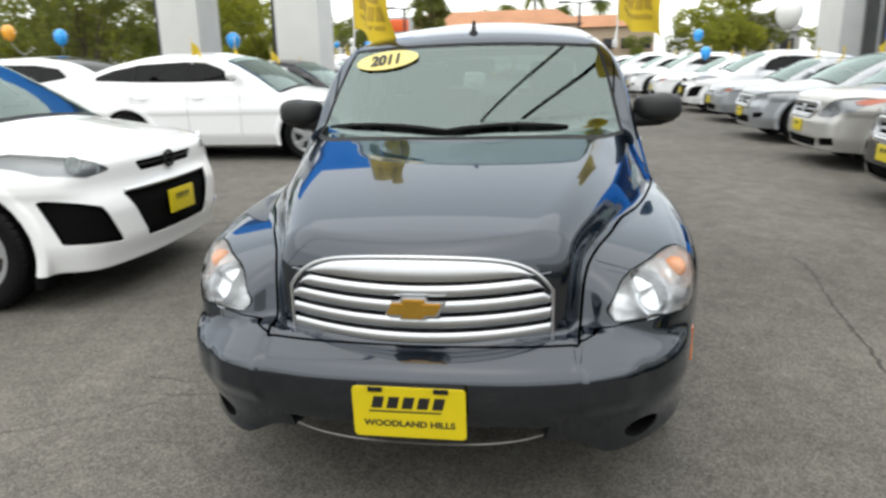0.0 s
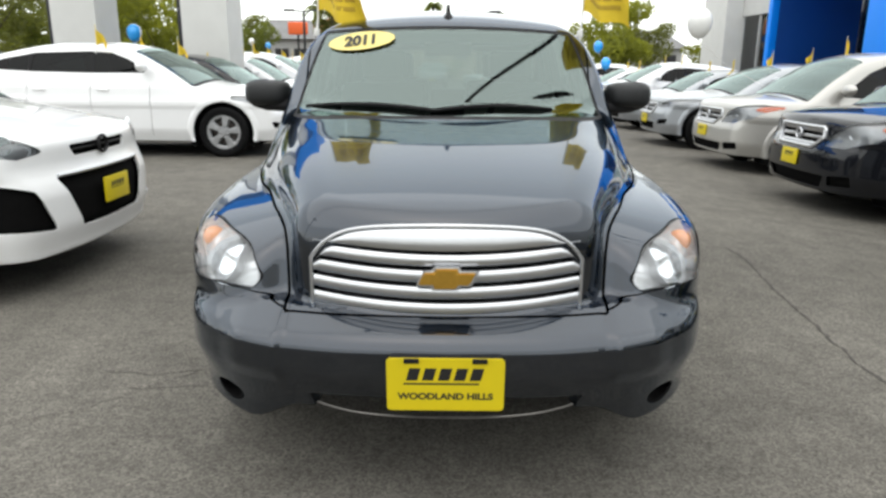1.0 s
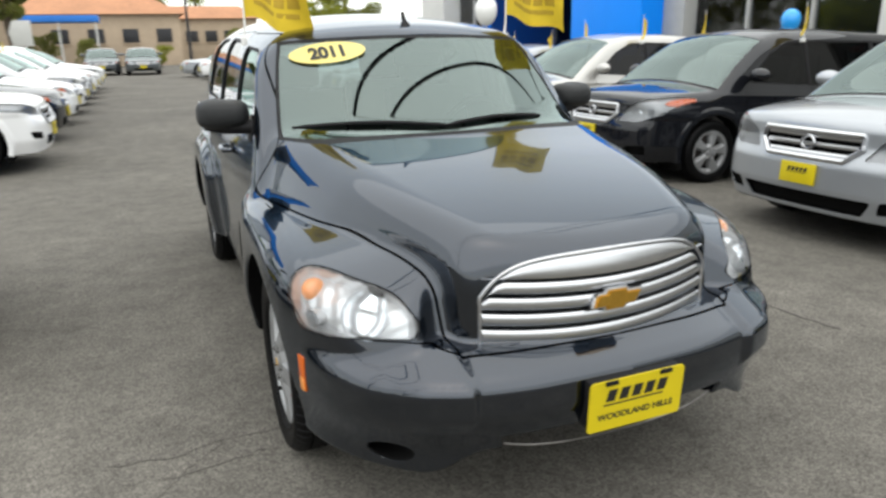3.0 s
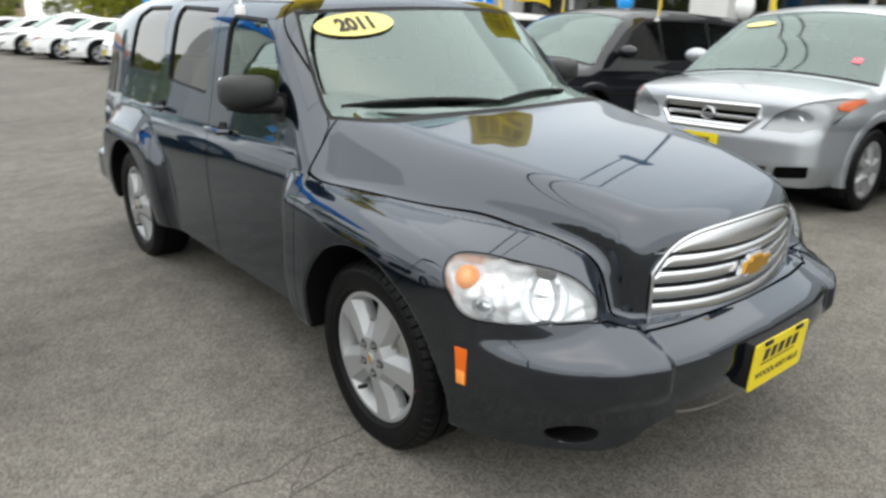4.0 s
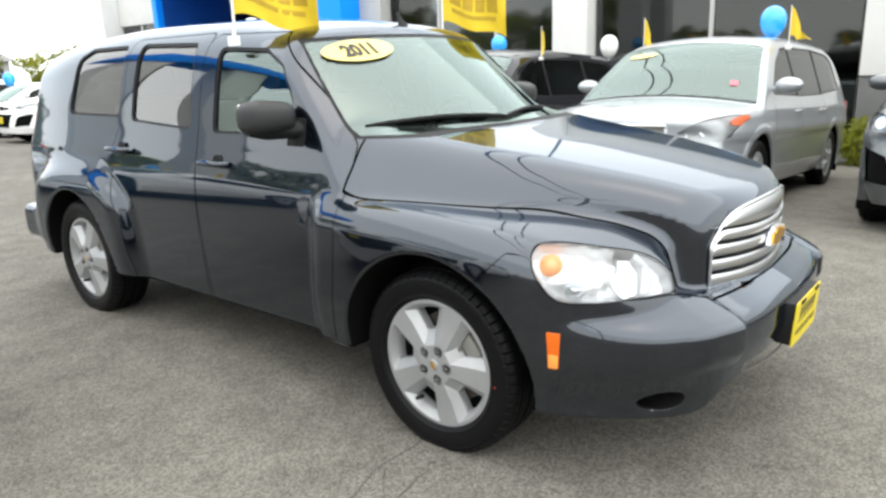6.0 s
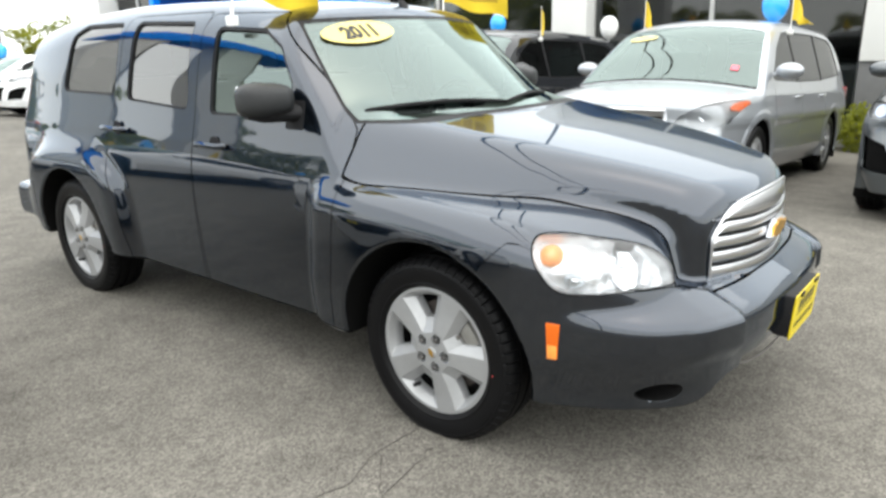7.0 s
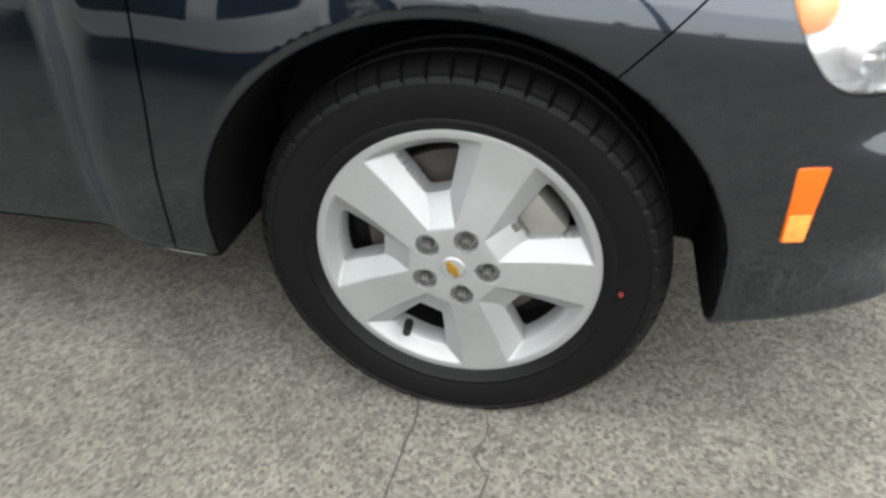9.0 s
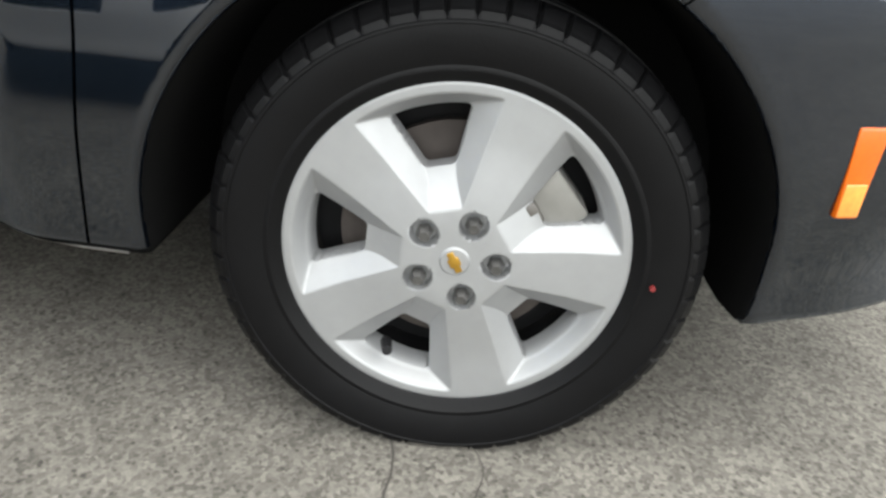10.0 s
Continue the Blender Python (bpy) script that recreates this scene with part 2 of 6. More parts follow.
class Skin:
    """The surface on which field(x, y, z) is 0, as a fine mesh that can be cut into panels."""

    def __init__(self, field, lo, hi, h):
        self.field, self.h = field, h
        n = [int(math.ceil((b - a) / (4 * h))) for a, b in zip(lo, hi)]
        ax = [a + 4 * h * np.arange(k + 1) for a, k in zip(lo, n)]
        coarse = field(*np.meshgrid(*ax, indexing="ij")).astype(np.float32)
        near = np.abs(coarse) < 10 * h
        block = np.zeros(n, bool)
        sgn = coarse < 0
        lo_s, hi_s = np.ones(n, bool), np.zeros(n, bool)
        for i in (0, 1):
            for j in (0, 1):
                for k in (0, 1):
                    c = (slice(i, n[0] + i), slice(j, n[1] + j), slice(k, n[2] + k))
                    block |= near[c]
                    lo_s &= sgn[c]
                    hi_s |= sgn[c]
        block |= hi_s & ~lo_s
        m = [4 * k + 1 for k in n]
        fine = np.repeat(np.repeat(np.repeat(np.where(sgn[:-1, :-1, :-1], -9.0, 9.0).astype(np.float32), 4, 0), 4, 1), 4, 2)
        fine = np.pad(fine, ((0, 1), (0, 1), (0, 1)), mode="edge")
        mask = np.zeros(m, bool)
        big = np.repeat(np.repeat(np.repeat(block, 4, 0), 4, 1), 4, 2)
        for i in (0, 1):
            for j in (0, 1):
                for k in (0, 1):
                    mask[i:m[0] - 1 + i, j:m[1] - 1 + j, k:m[2] - 1 + k] |= big
        idx = np.nonzero(mask)
        base = np.array(lo, float)
        fine[idx] = field(*(base[a] + h * idx[a] for a in range(3)))
        inside = fine < 0
        total = np.zeros([k - 1 for k in m], np.uint8)
        for i in (0, 1):
            for j in (0, 1):
                for k in (0, 1):
                    total += inside[i:m[0] - 1 + i, j:m[1] - 1 + j, k:m[2] - 1 + k]
        cells = np.nonzero((total > 0) & (total < 8))
        number = np.full(total.shape, -1, np.int64)
        number[cells] = np.arange(len(cells[0]))
        acc, cnt = np.zeros((len(cells[0]), 3)), np.zeros(len(cells[0]))
        corners = [(i, j, k) for i in (0, 1) for j in (0, 1) for k in (0, 1)]
        for a in corners:
            for axis in range(3):
                if a[axis]:
                    continue
                b = tuple(c + (q == axis) for q, c in enumerate(a))
                fa = fine[tuple(cells[q] + a[q] for q in range(3))]
                fb = fine[tuple(cells[q] + b[q] for q in range(3))]
                cross = (fa < 0) != (fb < 0)
                t = np.where(cross, fa / np.where(cross, fa - fb, 1), 0)
                for q in range(3):
                    acc[:, q] += np.where(cross, a[q] + (t if q == axis else 0), 0)
                cnt += cross
        v = base + h * (np.stack(cells, 1) + acc / cnt[:, None])
        quads = []
        for axis in range(3):
            p, q = (axis + 1) % 3, (axis + 2) % 3
            s0, s1 = [slice(1, -1)] * 3, [slice(1, -1)] * 3
            s0[axis], s1[axis] = slice(0, -1), slice(1, None)
            a, b = inside[tuple(s0)], inside[tuple(s1)]
            e = np.nonzero(a != b)
            at = [e[k] + (0 if k == axis else 1) for k in range(3)]
            ring = []
            for dp, dq in ((0, 0), (1, 0), (1, 1), (0, 1)):
                c = list(at)
                c[p], c[q] = at[p] - 1 + dp, at[q] - 1 + dq
                ring.append(number[tuple(c)])
            ring = np.stack(ring, 1)
            flip = ~a[e]
            ring[flip] = ring[flip][:, ::-1]
            quads.append(ring)
        self.v = v
        self.v = self.settle(v, 4)
        quads = np.concatenate(quads)
        self.all = (quads[(quads >= 0).all(1)], [])

    def grad(self, v, e=0.002):
        x, y, z = v.T
        f = self.field
        return np.stack([f(x + e, y, z) - f(x - e, y, z), f(x, y + e, z) - f(x, y - e, z), f(x, y, z + e) - f(x, y, z - e)], 1) / (2 * e)

    def settle(self, v, rounds):
        for _ in range(rounds):
            g = self.grad(v)
            off = self.field(*v.T)[:, None] * g / np.maximum((g * g).sum(1, keepdims=True), 0.05)
            far = np.linalg.norm(off, axis=1, keepdims=True)
            v = v - off * np.minimum(1, 0.7 * self.h / np.maximum(far, 1e-9))
        return v

    def cut(self, region, side):
        """Splits a region (quads, polygons) by side(x, y, z): where it is negative, and the rest."""
        quads, polys = region
        g = side(*self.v.T)
        neg = g < 0
        count = neg[quads].sum(1) if len(quads) else np.zeros(0, int)
        mixed = [tuple(q) for q in quads[(count > 0) & (count < 4)].tolist()]
        q_in, q_out = quads[count == 4], quads[count == 0]
        p_in, p_out, hard = [], [], []
        for p in polys:
            k = sum(neg[i] for i in p)
            (p_in if k == len(p) else p_out if k == 0 else hard).append(p)
        hard += mixed
        edges = {}
        for p in hard:
            for a, b in zip(p, p[1:] + p[:1]):
                if neg[a] != neg[b]:
                    edges.setdefault((min(a, b), max(a, b)), 0)
        if edges:
            keys = np.array(list(edges))
            a, b = self.v[keys[:, 0]], self.v[keys[:, 1]]
            na = neg[keys[:, 0]]
            t0, t1 = np.zeros(len(keys)), np.ones(len(keys))
            for _ in range(14):
                t = (t0 + t1) / 2
                s = side(*(a + (b - a) * t[:, None]).T) < 0
                t0, t1 = np.where(s == na, t, t0), np.where(s == na, t1, t)
            made = self.settle(a + (b - a) * ((t0 + t1) / 2)[:, None], 2)
            start = len(self.v)
            self.v = np.concatenate([self.v, made])
            edges = {tuple(k): start + i for i, k in enumerate(keys.tolist())}
            for p in hard:
                ins, outs = [], []
                for a, b in zip(p, p[1:] + p[:1]):
                    (ins if neg[a] else outs).append(a)
                    if neg[a] != neg[b]:
                        c = edges[(min(a, b), max(a, b))]
                        ins.append(c), outs.append(c)
                if len(ins) > 2:
                    p_in.append(tuple(ins))
                if len(outs) > 2:
                    p_out.append(tuple(outs))
        return (q_in, p_in), (q_out, p_out)

    def panel(self, name, region, mat, parent, label="", lift=0.0, flange=0.012, gap=False):
        """One part from a region: its faces, lifted along the normal, with its rim turned inwards by flange."""
        quads, polys = region
        faces = [tuple(q) for q in quads.tolist()] + list(polys)
        if not faces:
            return None
        used = np.unique(np.concatenate([np.asarray(f) for f in faces]) if polys else quads)
        where = np.full(len(self.v), -1)
        where[used] = np.arange(len(used))
        v = self.v[used]
        n = self.grad(v)
        n /= np.maximum(np.linalg.norm(n, axis=1, keepdims=True), 1e-9)
        shaped = callable(lift)
        v = v + n * (lift(*v.T)[:, None] if shaped else lift)
        faces = [tuple(int(where[i]) for i in f) for f in faces]
        if flange:
            seen = {}
            for f in faces:
                for a, b in zip(f, f[1:] + f[:1]):
                    seen[(a, b)] = 1
            rim = [(a, b) for a, b in seen if (b, a) not in seen]
            if rim:
                ids = sorted({a for e in rim for a in e})
                top = {a: len(v) + i for i, a in enumerate(ids)}
                low = {a: len(v) + len(ids) + i for i, a in enumerate(ids)}
                nn = np.zeros((len(ids), 3))
                for a, b in rim:
                    w = np.cross(v[b] - v[a], n[a])
                    nn[top[a] - len(v)] += w
                    nn[top[b] - len(v)] += w
                nn /= np.maximum(np.linalg.norm(nn, axis=1, keepdims=True), 1e-9)
                faces += [(top[b], top[a], low[a], low[b]) for a, b in rim]
                v = np.concatenate([v, v[ids], v[ids] - n[ids] * flange])
                n = np.concatenate([n, nn, nn])
        me = bpy.data.meshes.new(name)
        me.from_pydata(v.tolist(), [], faces)
        me.materials.append(mat)
        me.polygons.foreach_set("use_smooth", [True] * len(me.polygons))
        if shaped:
            me.set_sharp_from_angle(angle=radians(50))
        else:
            me.normals_split_custom_set_from_vertices(n.tolist())
        ob = new(name, me)
        ob.parent = parent
        if label:
            ob["label"] = label
        return ob


# ---- the slate retro wagon in the middle of the lane ----
AXLE_F, AXLE_R, HUB_Z, ARCH = 0.92, 3.549, 0.312, 0.402
GROUND = 0.0
SIDE = curve_of((0.15, 0.74), (0.25, 0.785), (0.45, 0.805), (0.7, 0.812), (0.82, 0.806), (0.92, 0.788), (1.0, 0.767), (1.08, 0.747), (1.25, 0.712), (1.42, 0.664), (1.55, 0.60), (1.65, 0.52))
ROOF = curve_of((1.2, 1.42), (1.72, 1.505), (2.0, 1.548), (2.5, 1.588), (3.1, 1.598), (3.7, 1.572), (4.1, 1.525), (4.5, 1.43))
HOOD = curve_of((-0.2, 0.80), (0.08, 0.862), (0.2, 0.906), (0.4, 0.956), (0.7, 1.011), (1.0, 1.055), (1.15, 1.080), (1.6, 1.15))
RIDGE = curve_of((0.05, 0.345), (0.2, 0.40), (0.5, 0.495), (0.9, 0.575), (1.3, 0.64), (1.6, 0.67))
LAMP_INNER = curve_of((0.1, 0.468), (0.17, 0.478), (0.237, 0.492), (0.265, 0.498), (0.294, 0.512), (0.335, 0.536), (0.42, 0.561), (0.53, 0.588), (0.65, 0.626), (0.8, 0.679))
SEAM = curve_of((0.1, 0.422), (0.2, 0.428), (0.3, 0.452), (0.42, 0.499), (0.53, 0.547), (0.65, 0.600), (0.8, 0.660), (1.1, 0.735), (1.36, 0.775), (1.7, 0.78))
FENDER_TOP = curve_of((0.15, 0.652), (0.3, 0.726), (0.45, 0.775), (0.62, 0.809), (0.85, 0.837), (1.1, 0.855), (1.4, 0.862), (1.7, 0.855))
RISE = curve_of((0.2, 0.16), (0.45, 0.21), (0.65, 0.20), (0.9, 0.17), (1.2, 0.15), (1.5, 0.13))
FENDER_SIDE = curve_of((0.12, 0.60), (0.2, 0.685), (0.3, 0.755), (0.44, 0.822), (0.6, 0.862), (0.8, 0.877), (1.2, 0.877), (1.4, 0.866), (1.6, 0.85))
BUMPER = curve_of((0.0, -0.035), (0.25, -0.025), (0.45, 0.01), (0.6, 0.075), (0.7, 0.155), (0.77, 0.26), (0.81, 0.38), (0.835, 0.55), (0.86, 0.9))


COVER_TOP = curve_of((0.45, 0.600), (0.6, 0.636), (0.76, 0.645), (0.81, 0.69), (0.83, 0.762), (0.9, 0.764))


def windshield_y(x, z):
    up = np.clip((z - 1.06) / 0.4, -0.5, 1.5)
    return 1.10 + (z - 1.06) * 1.40 + 0.70 * x * x * (1 - 0.35 * up)


def hero_field(x, y, z):
    X = np.sqrt(x * x + 1e-6)
    # tub and greenhouse
    waist = SIDE(z) - 0.05 * step(3.4, 4.5, y) ** 2
    cabin = smax(X - waist, z - ROOF(y) + 0.17 * X * X, 0.14)
    cabin = smax(cabin, (np.maximum(windshield_y(x, z), 1.02) - y) * 0.58, 0.03)
    rear = 4.42 - 0.30 * np.clip(z - 0.95, 0, 1) - 0.14 * X * X
    cabin = smax(cabin, y - rear, 0.10)
    tub = smax(X - SIDE(np.minimum(z, 1.0)) + 0.015, z - 0.88, 0.08)
    tub = smax(smax(tub, 1.42 - y, 0.05), y - 4.38 + 0.2 * X * X, 0.1)
    f = np.minimum(cabin, tub)
    # hood with its raised centre and sloping flanks
    crown = HOOD(y) + 0.002 - 0.045 * X * X
    flank = RIDGE(y) + (SEAM(y) - RIDGE(y)) * np.clip((crown - z) / np.maximum(HOOD(y) - 0.86, 0.08), -0.3, 1.0)
    hood = smax(z - crown, (X - flank - 0.012) * 0.85, 0.09)
    nose = 0.075 + 0.52 * X * X + 0.35 * np.clip(z - 0.74, -0.02, 1) ** 2 * 4
    hood = smax(hood, nose - y, 0.05)
    hood = smax(smax(hood, y - 1.48, 0.10), 0.50 - z, 0.02)
    f = smin(f, hood, 0.045)
    # front fenders
    lowcut = 0.035 * step(0.5, 0.2, z)
    wing = smax(X - FENDER_SIDE(y) + lowcut + 0.10 * np.clip(z - 0.62, 0, 1) ** 1.6, z - FENDER_TOP(y) + 0.9 * np.clip(X - 0.72, 0, 1) ** 2 - RISE(y) * np.clip(0.78 - X, 0, 0.36), 0.10)
    face = 0.14 + 0.40 * step(0.34, 0.28, z + 0.072 * step(0.40, 0.58, X)) + 0.30 * np.clip(z - 0.56, 0, 1) + 1.3 * np.clip(X - 0.42, 0, 1) ** 2.2 + 0.05 * step(0.46, 0.28, z) * step(0.5, 0.82, X) + 0.06 * step(0.57, 0.47, X) * step(0.56, 0.60, z)
    wing = smax(wing, (face - y) * 0.8, 0.04)
    wing = smax(wing, y - 1.535 - 0.03 * step(0.8, 0.3, z), 0.11)
    f = smin(f, wing, 0.03)
    # rear fenders
    hip = smax(X - 0.868 + lowcut + 0.05 * step(3.9, 4.5, y), np.sqrt((y - 3.56) ** 2 + 0.9 * (np.maximum(z, 0.45) - 0.45) ** 2) - 0.58 + 0.10 * step(0.65, 0.85, z), 0.13)
    hip = smax(hip, z - 0.82, 0.12)
    f = smin(f, hip, 0.11)
    # bumper with its ledge and raised outer pads
    pad = step(0.44, 0.475, X) * step(0.66, 0.58, X) * step(0.40, 0.47, z) * 0.022
    front = BUMPER(X) - pad + 0.045 * step(0.47, 0.30, z) + 0.36 * step(0.335, 0.28, z + 0.072 * step(0.40, 0.58, X))
    ledge = 0.545 + 0.48 * np.clip(y - BUMPER(X), 0, 0.125) + 0.010 * step(0.43, 0.48, X) * step(0.66, 0.56, X)
    front = front + 0.06 * step(0.46, 0.28, z) * step(0.5, 0.82, X)
    bump = smax((front - y) * 0.9, z - ledge, 0.036)
    bump = smax(smax(bump, y - 0.66, 0.05), X - 0.845 + 0.02 * step(0.45, 0.25, z), 0.03)
    f = smin(f, bump, 0.022)
    rearb = smax(smax(smax(z - 0.56, 0.36 - z, 0.03), y - 4.47 + 0.22 * X * X, 0.05), smax(3.98 - y, X - 0.85, 0.06), 0.04)
    f = smin(f, rearb, 0.02)
    # hollows: intake, fog lamps, plate rest
    intake = np.maximum(np.abs(z - 0.343) - 0.031, np.abs(x) - 0.37 - 0.3 * (z - 0.352))
    f = smax(f, -np.maximum(intake, y - 0.35), 0.012)
    fog = np.sqrt(0.8 * (X - 0.645) ** 2 + 2.2 * (z - 0.318) ** 2) - 0.040
    f = smax(f, -np.maximum(fog, y - 0.34), 0.012)
    # underside and wheel arches
    sill = 0.018 * step(0.0, 1.0, (BUMPER(np.minimum(X, 0.7)) + 0.36 - y) / 0.26) + 0.252 + 0.026 * step(1.12, 1.3, y) - 0.035 * step(0.75, 0.4, y)
    f = smax(f, sill - z, 0.03)
    for axle in (AXLE_F, AXLE_R):
        arch = np.sqrt((y - axle) ** 2 + (np.maximum(z, 0.2) - HUB_Z) ** 2) - ARCH
        f = smax(f, -np.maximum(arch, 0.56 - X), 0.016)
    return f


def slanted(pts):
    return [(float(a), float(b)) for a, b in pts]


FRONT_WINDOW = rounded(slanted([(1.70, 1.10), (2.205, 1.095), (2.215, 1.40), (1.93, 1.385), (1.80, 1.32), (1.72, 1.20)]), 0.02)
REAR_WINDOW = rounded(slanted([(2.45, 1.11), (2.93, 1.135), (2.92, 1.44), (2.47, 1.425)]), 0.025)
SIDE_WINDOW = rounded(slanted([(3.13, 1.16), (3.63, 1.165), (3.58, 1.40), (3.50, 1.435), (3.13, 1.435)]), 0.03)
FRONT_DOOR = rounded(slanted([(1.446, 0.27), (2.27, 0.27), (2.31, 1.1), (2.31, 1.45), (1.90, 1.44), (1.60, 1.19), (1.41, 1.02), (1.386, 0.88), (1.386, 0.75), (1.403, 0.58)]), 0.04)
REAR_DOOR = rounded(slanted([(2.375, 0.27), (2.93, 0.27), (2.98, 0.62), (3.08, 0.80), (3.09, 0.97), (3.02, 1.12), (3.01, 1.46), (2.39, 1.46)]), 0.04)
LAMP_TURN = radians(38)


def smooth_loop(pts, rounds=2):
    """A closed outline with its corners cut twice."""
    for _ in range(rounds):
        out = []
        for (a, b), (c, d) in zip(pts, pts[1:] + pts[:1]):
            out += [(0.75 * a + 0.25 * c, 0.75 * b + 0.25 * d), (0.25 * a + 0.75 * c, 0.25 * b + 0.75 * d)]
        pts = out
    return pts


HEADLIGHT_LOOP = smooth_loop([(0.552, 0.640), (0.545, 0.680), (0.60, 0.736), (0.66, 0.758), (0.75, 0.774), (0.86, 0.791), (0.93, 0.789), (0.962, 0.772), (0.972, 0.74), (0.968, 0.708), (0.948, 0.668), (0.92, 0.637), (0.885, 0.629), (0.81, 0.634), (0.68, 0.645), (0.59, 0.643)])


def lamp_across(x, y, s):
    return s * x * math.cos(LAMP_TURN) + y * math.sin(LAMP_TURN)


def headlight_field(x, y, z, s):
    """Negative inside the egg-shaped lamp of side s."""
    p = lamp_across(x, y, s)
    f = np.full(np.shape(p), 1.0)
    inner = LAMP_INNER(y) - s * x
    near = (p > 0.45) & (p < 1.05) & (z > 0.58) & (z < 0.85) & (y < 0.75) & (s * x > 0.3)
    f[near] = np.maximum(polygon_field(HEADLIGHT_LOOP, p[near], z[near]), inner[near])
    return f


def hero_car():
    car = thing("retro_wagon", "dark slate grey metallic retro wagon parked on the asphalt lane", "car")
    car.scale = (1.025, 1, 1)
    skin = Skin(hero_field, (-0.96, -0.14, 0.12), (0.96, 4.6, 1.68), 0.0102)
    body = skin.all

    def take(region, side, gap=0.0):
        if not gap:
            return skin.cut(region, side)
        got, rest = skin.cut(region, lambda x, y, z: side(x, y, z) + gap / 2)
        _, rest = skin.cut(rest, lambda x, y, z: side(x, y, z) - gap / 2)
        return got, rest

    # wheel arch liners, underside
    def liner(x, y, z):
        a = np.minimum(np.hypot(y - AXLE_F, np.maximum(z, 0.2) - HUB_Z), np.hypot(y - AXLE_R, np.maximum(z, 0.2) - HUB_Z)) - ARCH - 0.001
        return np.minimum(np.maximum(a, np.abs(x) - 0.90), z - (0.017 + 0.018 * step(0.0, 1.0, (BUMPER(np.minimum(np.abs(x), 0.7)) + 0.36 - y) / 0.26) + 0.252 + 0.026 * step(1.12, 1.3, y) - 0.035 * step(0.75, 0.4, y)))
    got, body = take(body, liner)
    skin.panel("wheel_arch_liner", got, LINER, car, "black plastic liners and underside", flange=0)

    # intake and fog lamp hollows
    def hollow(x, y, z):
        X = np.abs(x)
        intake = np.maximum(np.abs(z - 0.343) - 0.028, X - 0.365 - 0.3 * (z - 0.352))
        fog = np.sqrt(0.8 * (X - 0.645) ** 2 + 2.2 * (z - 0.318) ** 2) - 0.047
        return np.maximum(np.minimum(intake, fog), y - 0.36)
    got, body = take(body, hollow)
    skin.panel("lower_intake", got, LINER, car, "black lower intake and lamp recesses", flange=0)

    # windscreen with a black edge band
    def screen(x, y, z):
        low = 1.085 - 0.012 * (x / 0.67) ** 2
        edge = np.abs(x) - (SIDE(z) - 0.085)
        top = z - (1.452 - 0.06 * x * x)
        return np.maximum(np.maximum(low - z, np.maximum(edge, top)), y - windshield_y(x, z) - 0.06)
    got, body = take(body, lambda x, y, z: screen(x, y, z) - 0.012)
    pane, band = take(got, screen)
    skin.panel("windshield_seal", band, BLACK, car, "black windscreen edge band", lift=-0.002)
    w = skin.panel("windshield", pane, GLASS, car, "green tinted windscreen", lift=-0.003, flange=0)
    w.visible_shadow = False

    # side windows
    for name, shape, mat in (("front_window", FRONT_WINDOW, GLASS), ("rear_window", REAR_WINDOW, PRIVACY), ("quarter_window", SIDE_WINDOW, PRIVACY)):
        for s in (-1, 1):
            def side(x, y, z, s=s, shape=shape):
                return np.maximum(shape(y, z), 0.45 - s * x)
            got, body = take(body, lambda x, y, z: side(x, y, z) - 0.011)
            pane, band = take(got, side)
            skin.panel("window_seal", band, BLACK, car, "black rubber window seal", lift=-0.004, flange=0.02)
            w = skin.panel(name, pane, mat, car, "tinted side window", lift=-0.012, flange=0)
            w.visible_shadow = False

    # rear glass
    def hatch(x, y, z):
        return np.maximum(np.maximum(np.abs(x) - 0.56, np.abs(z - 1.25) - 0.16), 3.95 - y)
    got, body = take(body, hatch)
    w = skin.panel("hatch_window", got, PRIVACY, car, "dark tinted rear window", lift=-0.005, flange=0)
    w.visible_shadow = False

    # grille mouth
    mouth = rounded(slanted([(-0.345, 0.650), (0.345, 0.650), (0.345, 0.715), (0.30, 0.762), (0.16, 0.79), (0.0, 0.798), (-0.16, 0.79), (-0.30, 0.762), (-0.345, 0.715)]), 0.03)
    got, body = take(body, lambda x, y, z: np.maximum(mouth(x, z), y - 0.30))

    # headlights
    lamps = []
    for s in (-1, 1):
        got, body = take(body, lambda x, y, z: headlight_field(x, y, z, s) - 0.003)
        got, ring = take(got, lambda x, y, z: headlight_field(x, y, z, s))
        lens = got
        skin.panel("lamp_seal", ring, BLACK, car, "black headlight seal", lift=-0.004, flange=0.01)

        def spot(a, b, r, squash=1.0):
            return lambda x, y, z: np.hypot(lamp_across(x, y, s) - a, squash * (z - b)) - r

        def hollow_of(a, b, r, rim, deep, squash=1.0):
            return lambda x, y, z: -rim - deep * np.sqrt(np.clip(1 - (np.hypot(lamp_across(x, y, s) - a, squash * (z - b)) / r) ** 2, 0, 1))
        main, got = take(got, spot(0.700, 0.702, 0.068))
        low, got = take(got, spot(0.872, 0.668, 0.027))
        unit = skin.panel("headlight", got, LAMPBACK, car, "clear headlight with chrome reflector and amber corner", lift=lambda x, y, z: -0.042 - 0.003 * np.sin(100 * lamp_across(x, y, s)) * step(0.70, 0.78, lamp_across(x, y, s)) - 0.0015 * np.sin(120 * z + 60 * lamp_across(x, y, s)), flange=-0.036)
        skin.panel("bowl", main, REFLECTOR, unit, "round chrome reflector bowl", lift=hollow_of(0.700, 0.702, 0.068, 0.022, 0.050), flange=0)
        bm = bmesh.new()
        bmesh.ops.create_uvsphere(bm, u_segments=24, v_segments=16, radius=0.037, matrix=Matrix.Translation((s * 0.763, 0.489, 0.721)))
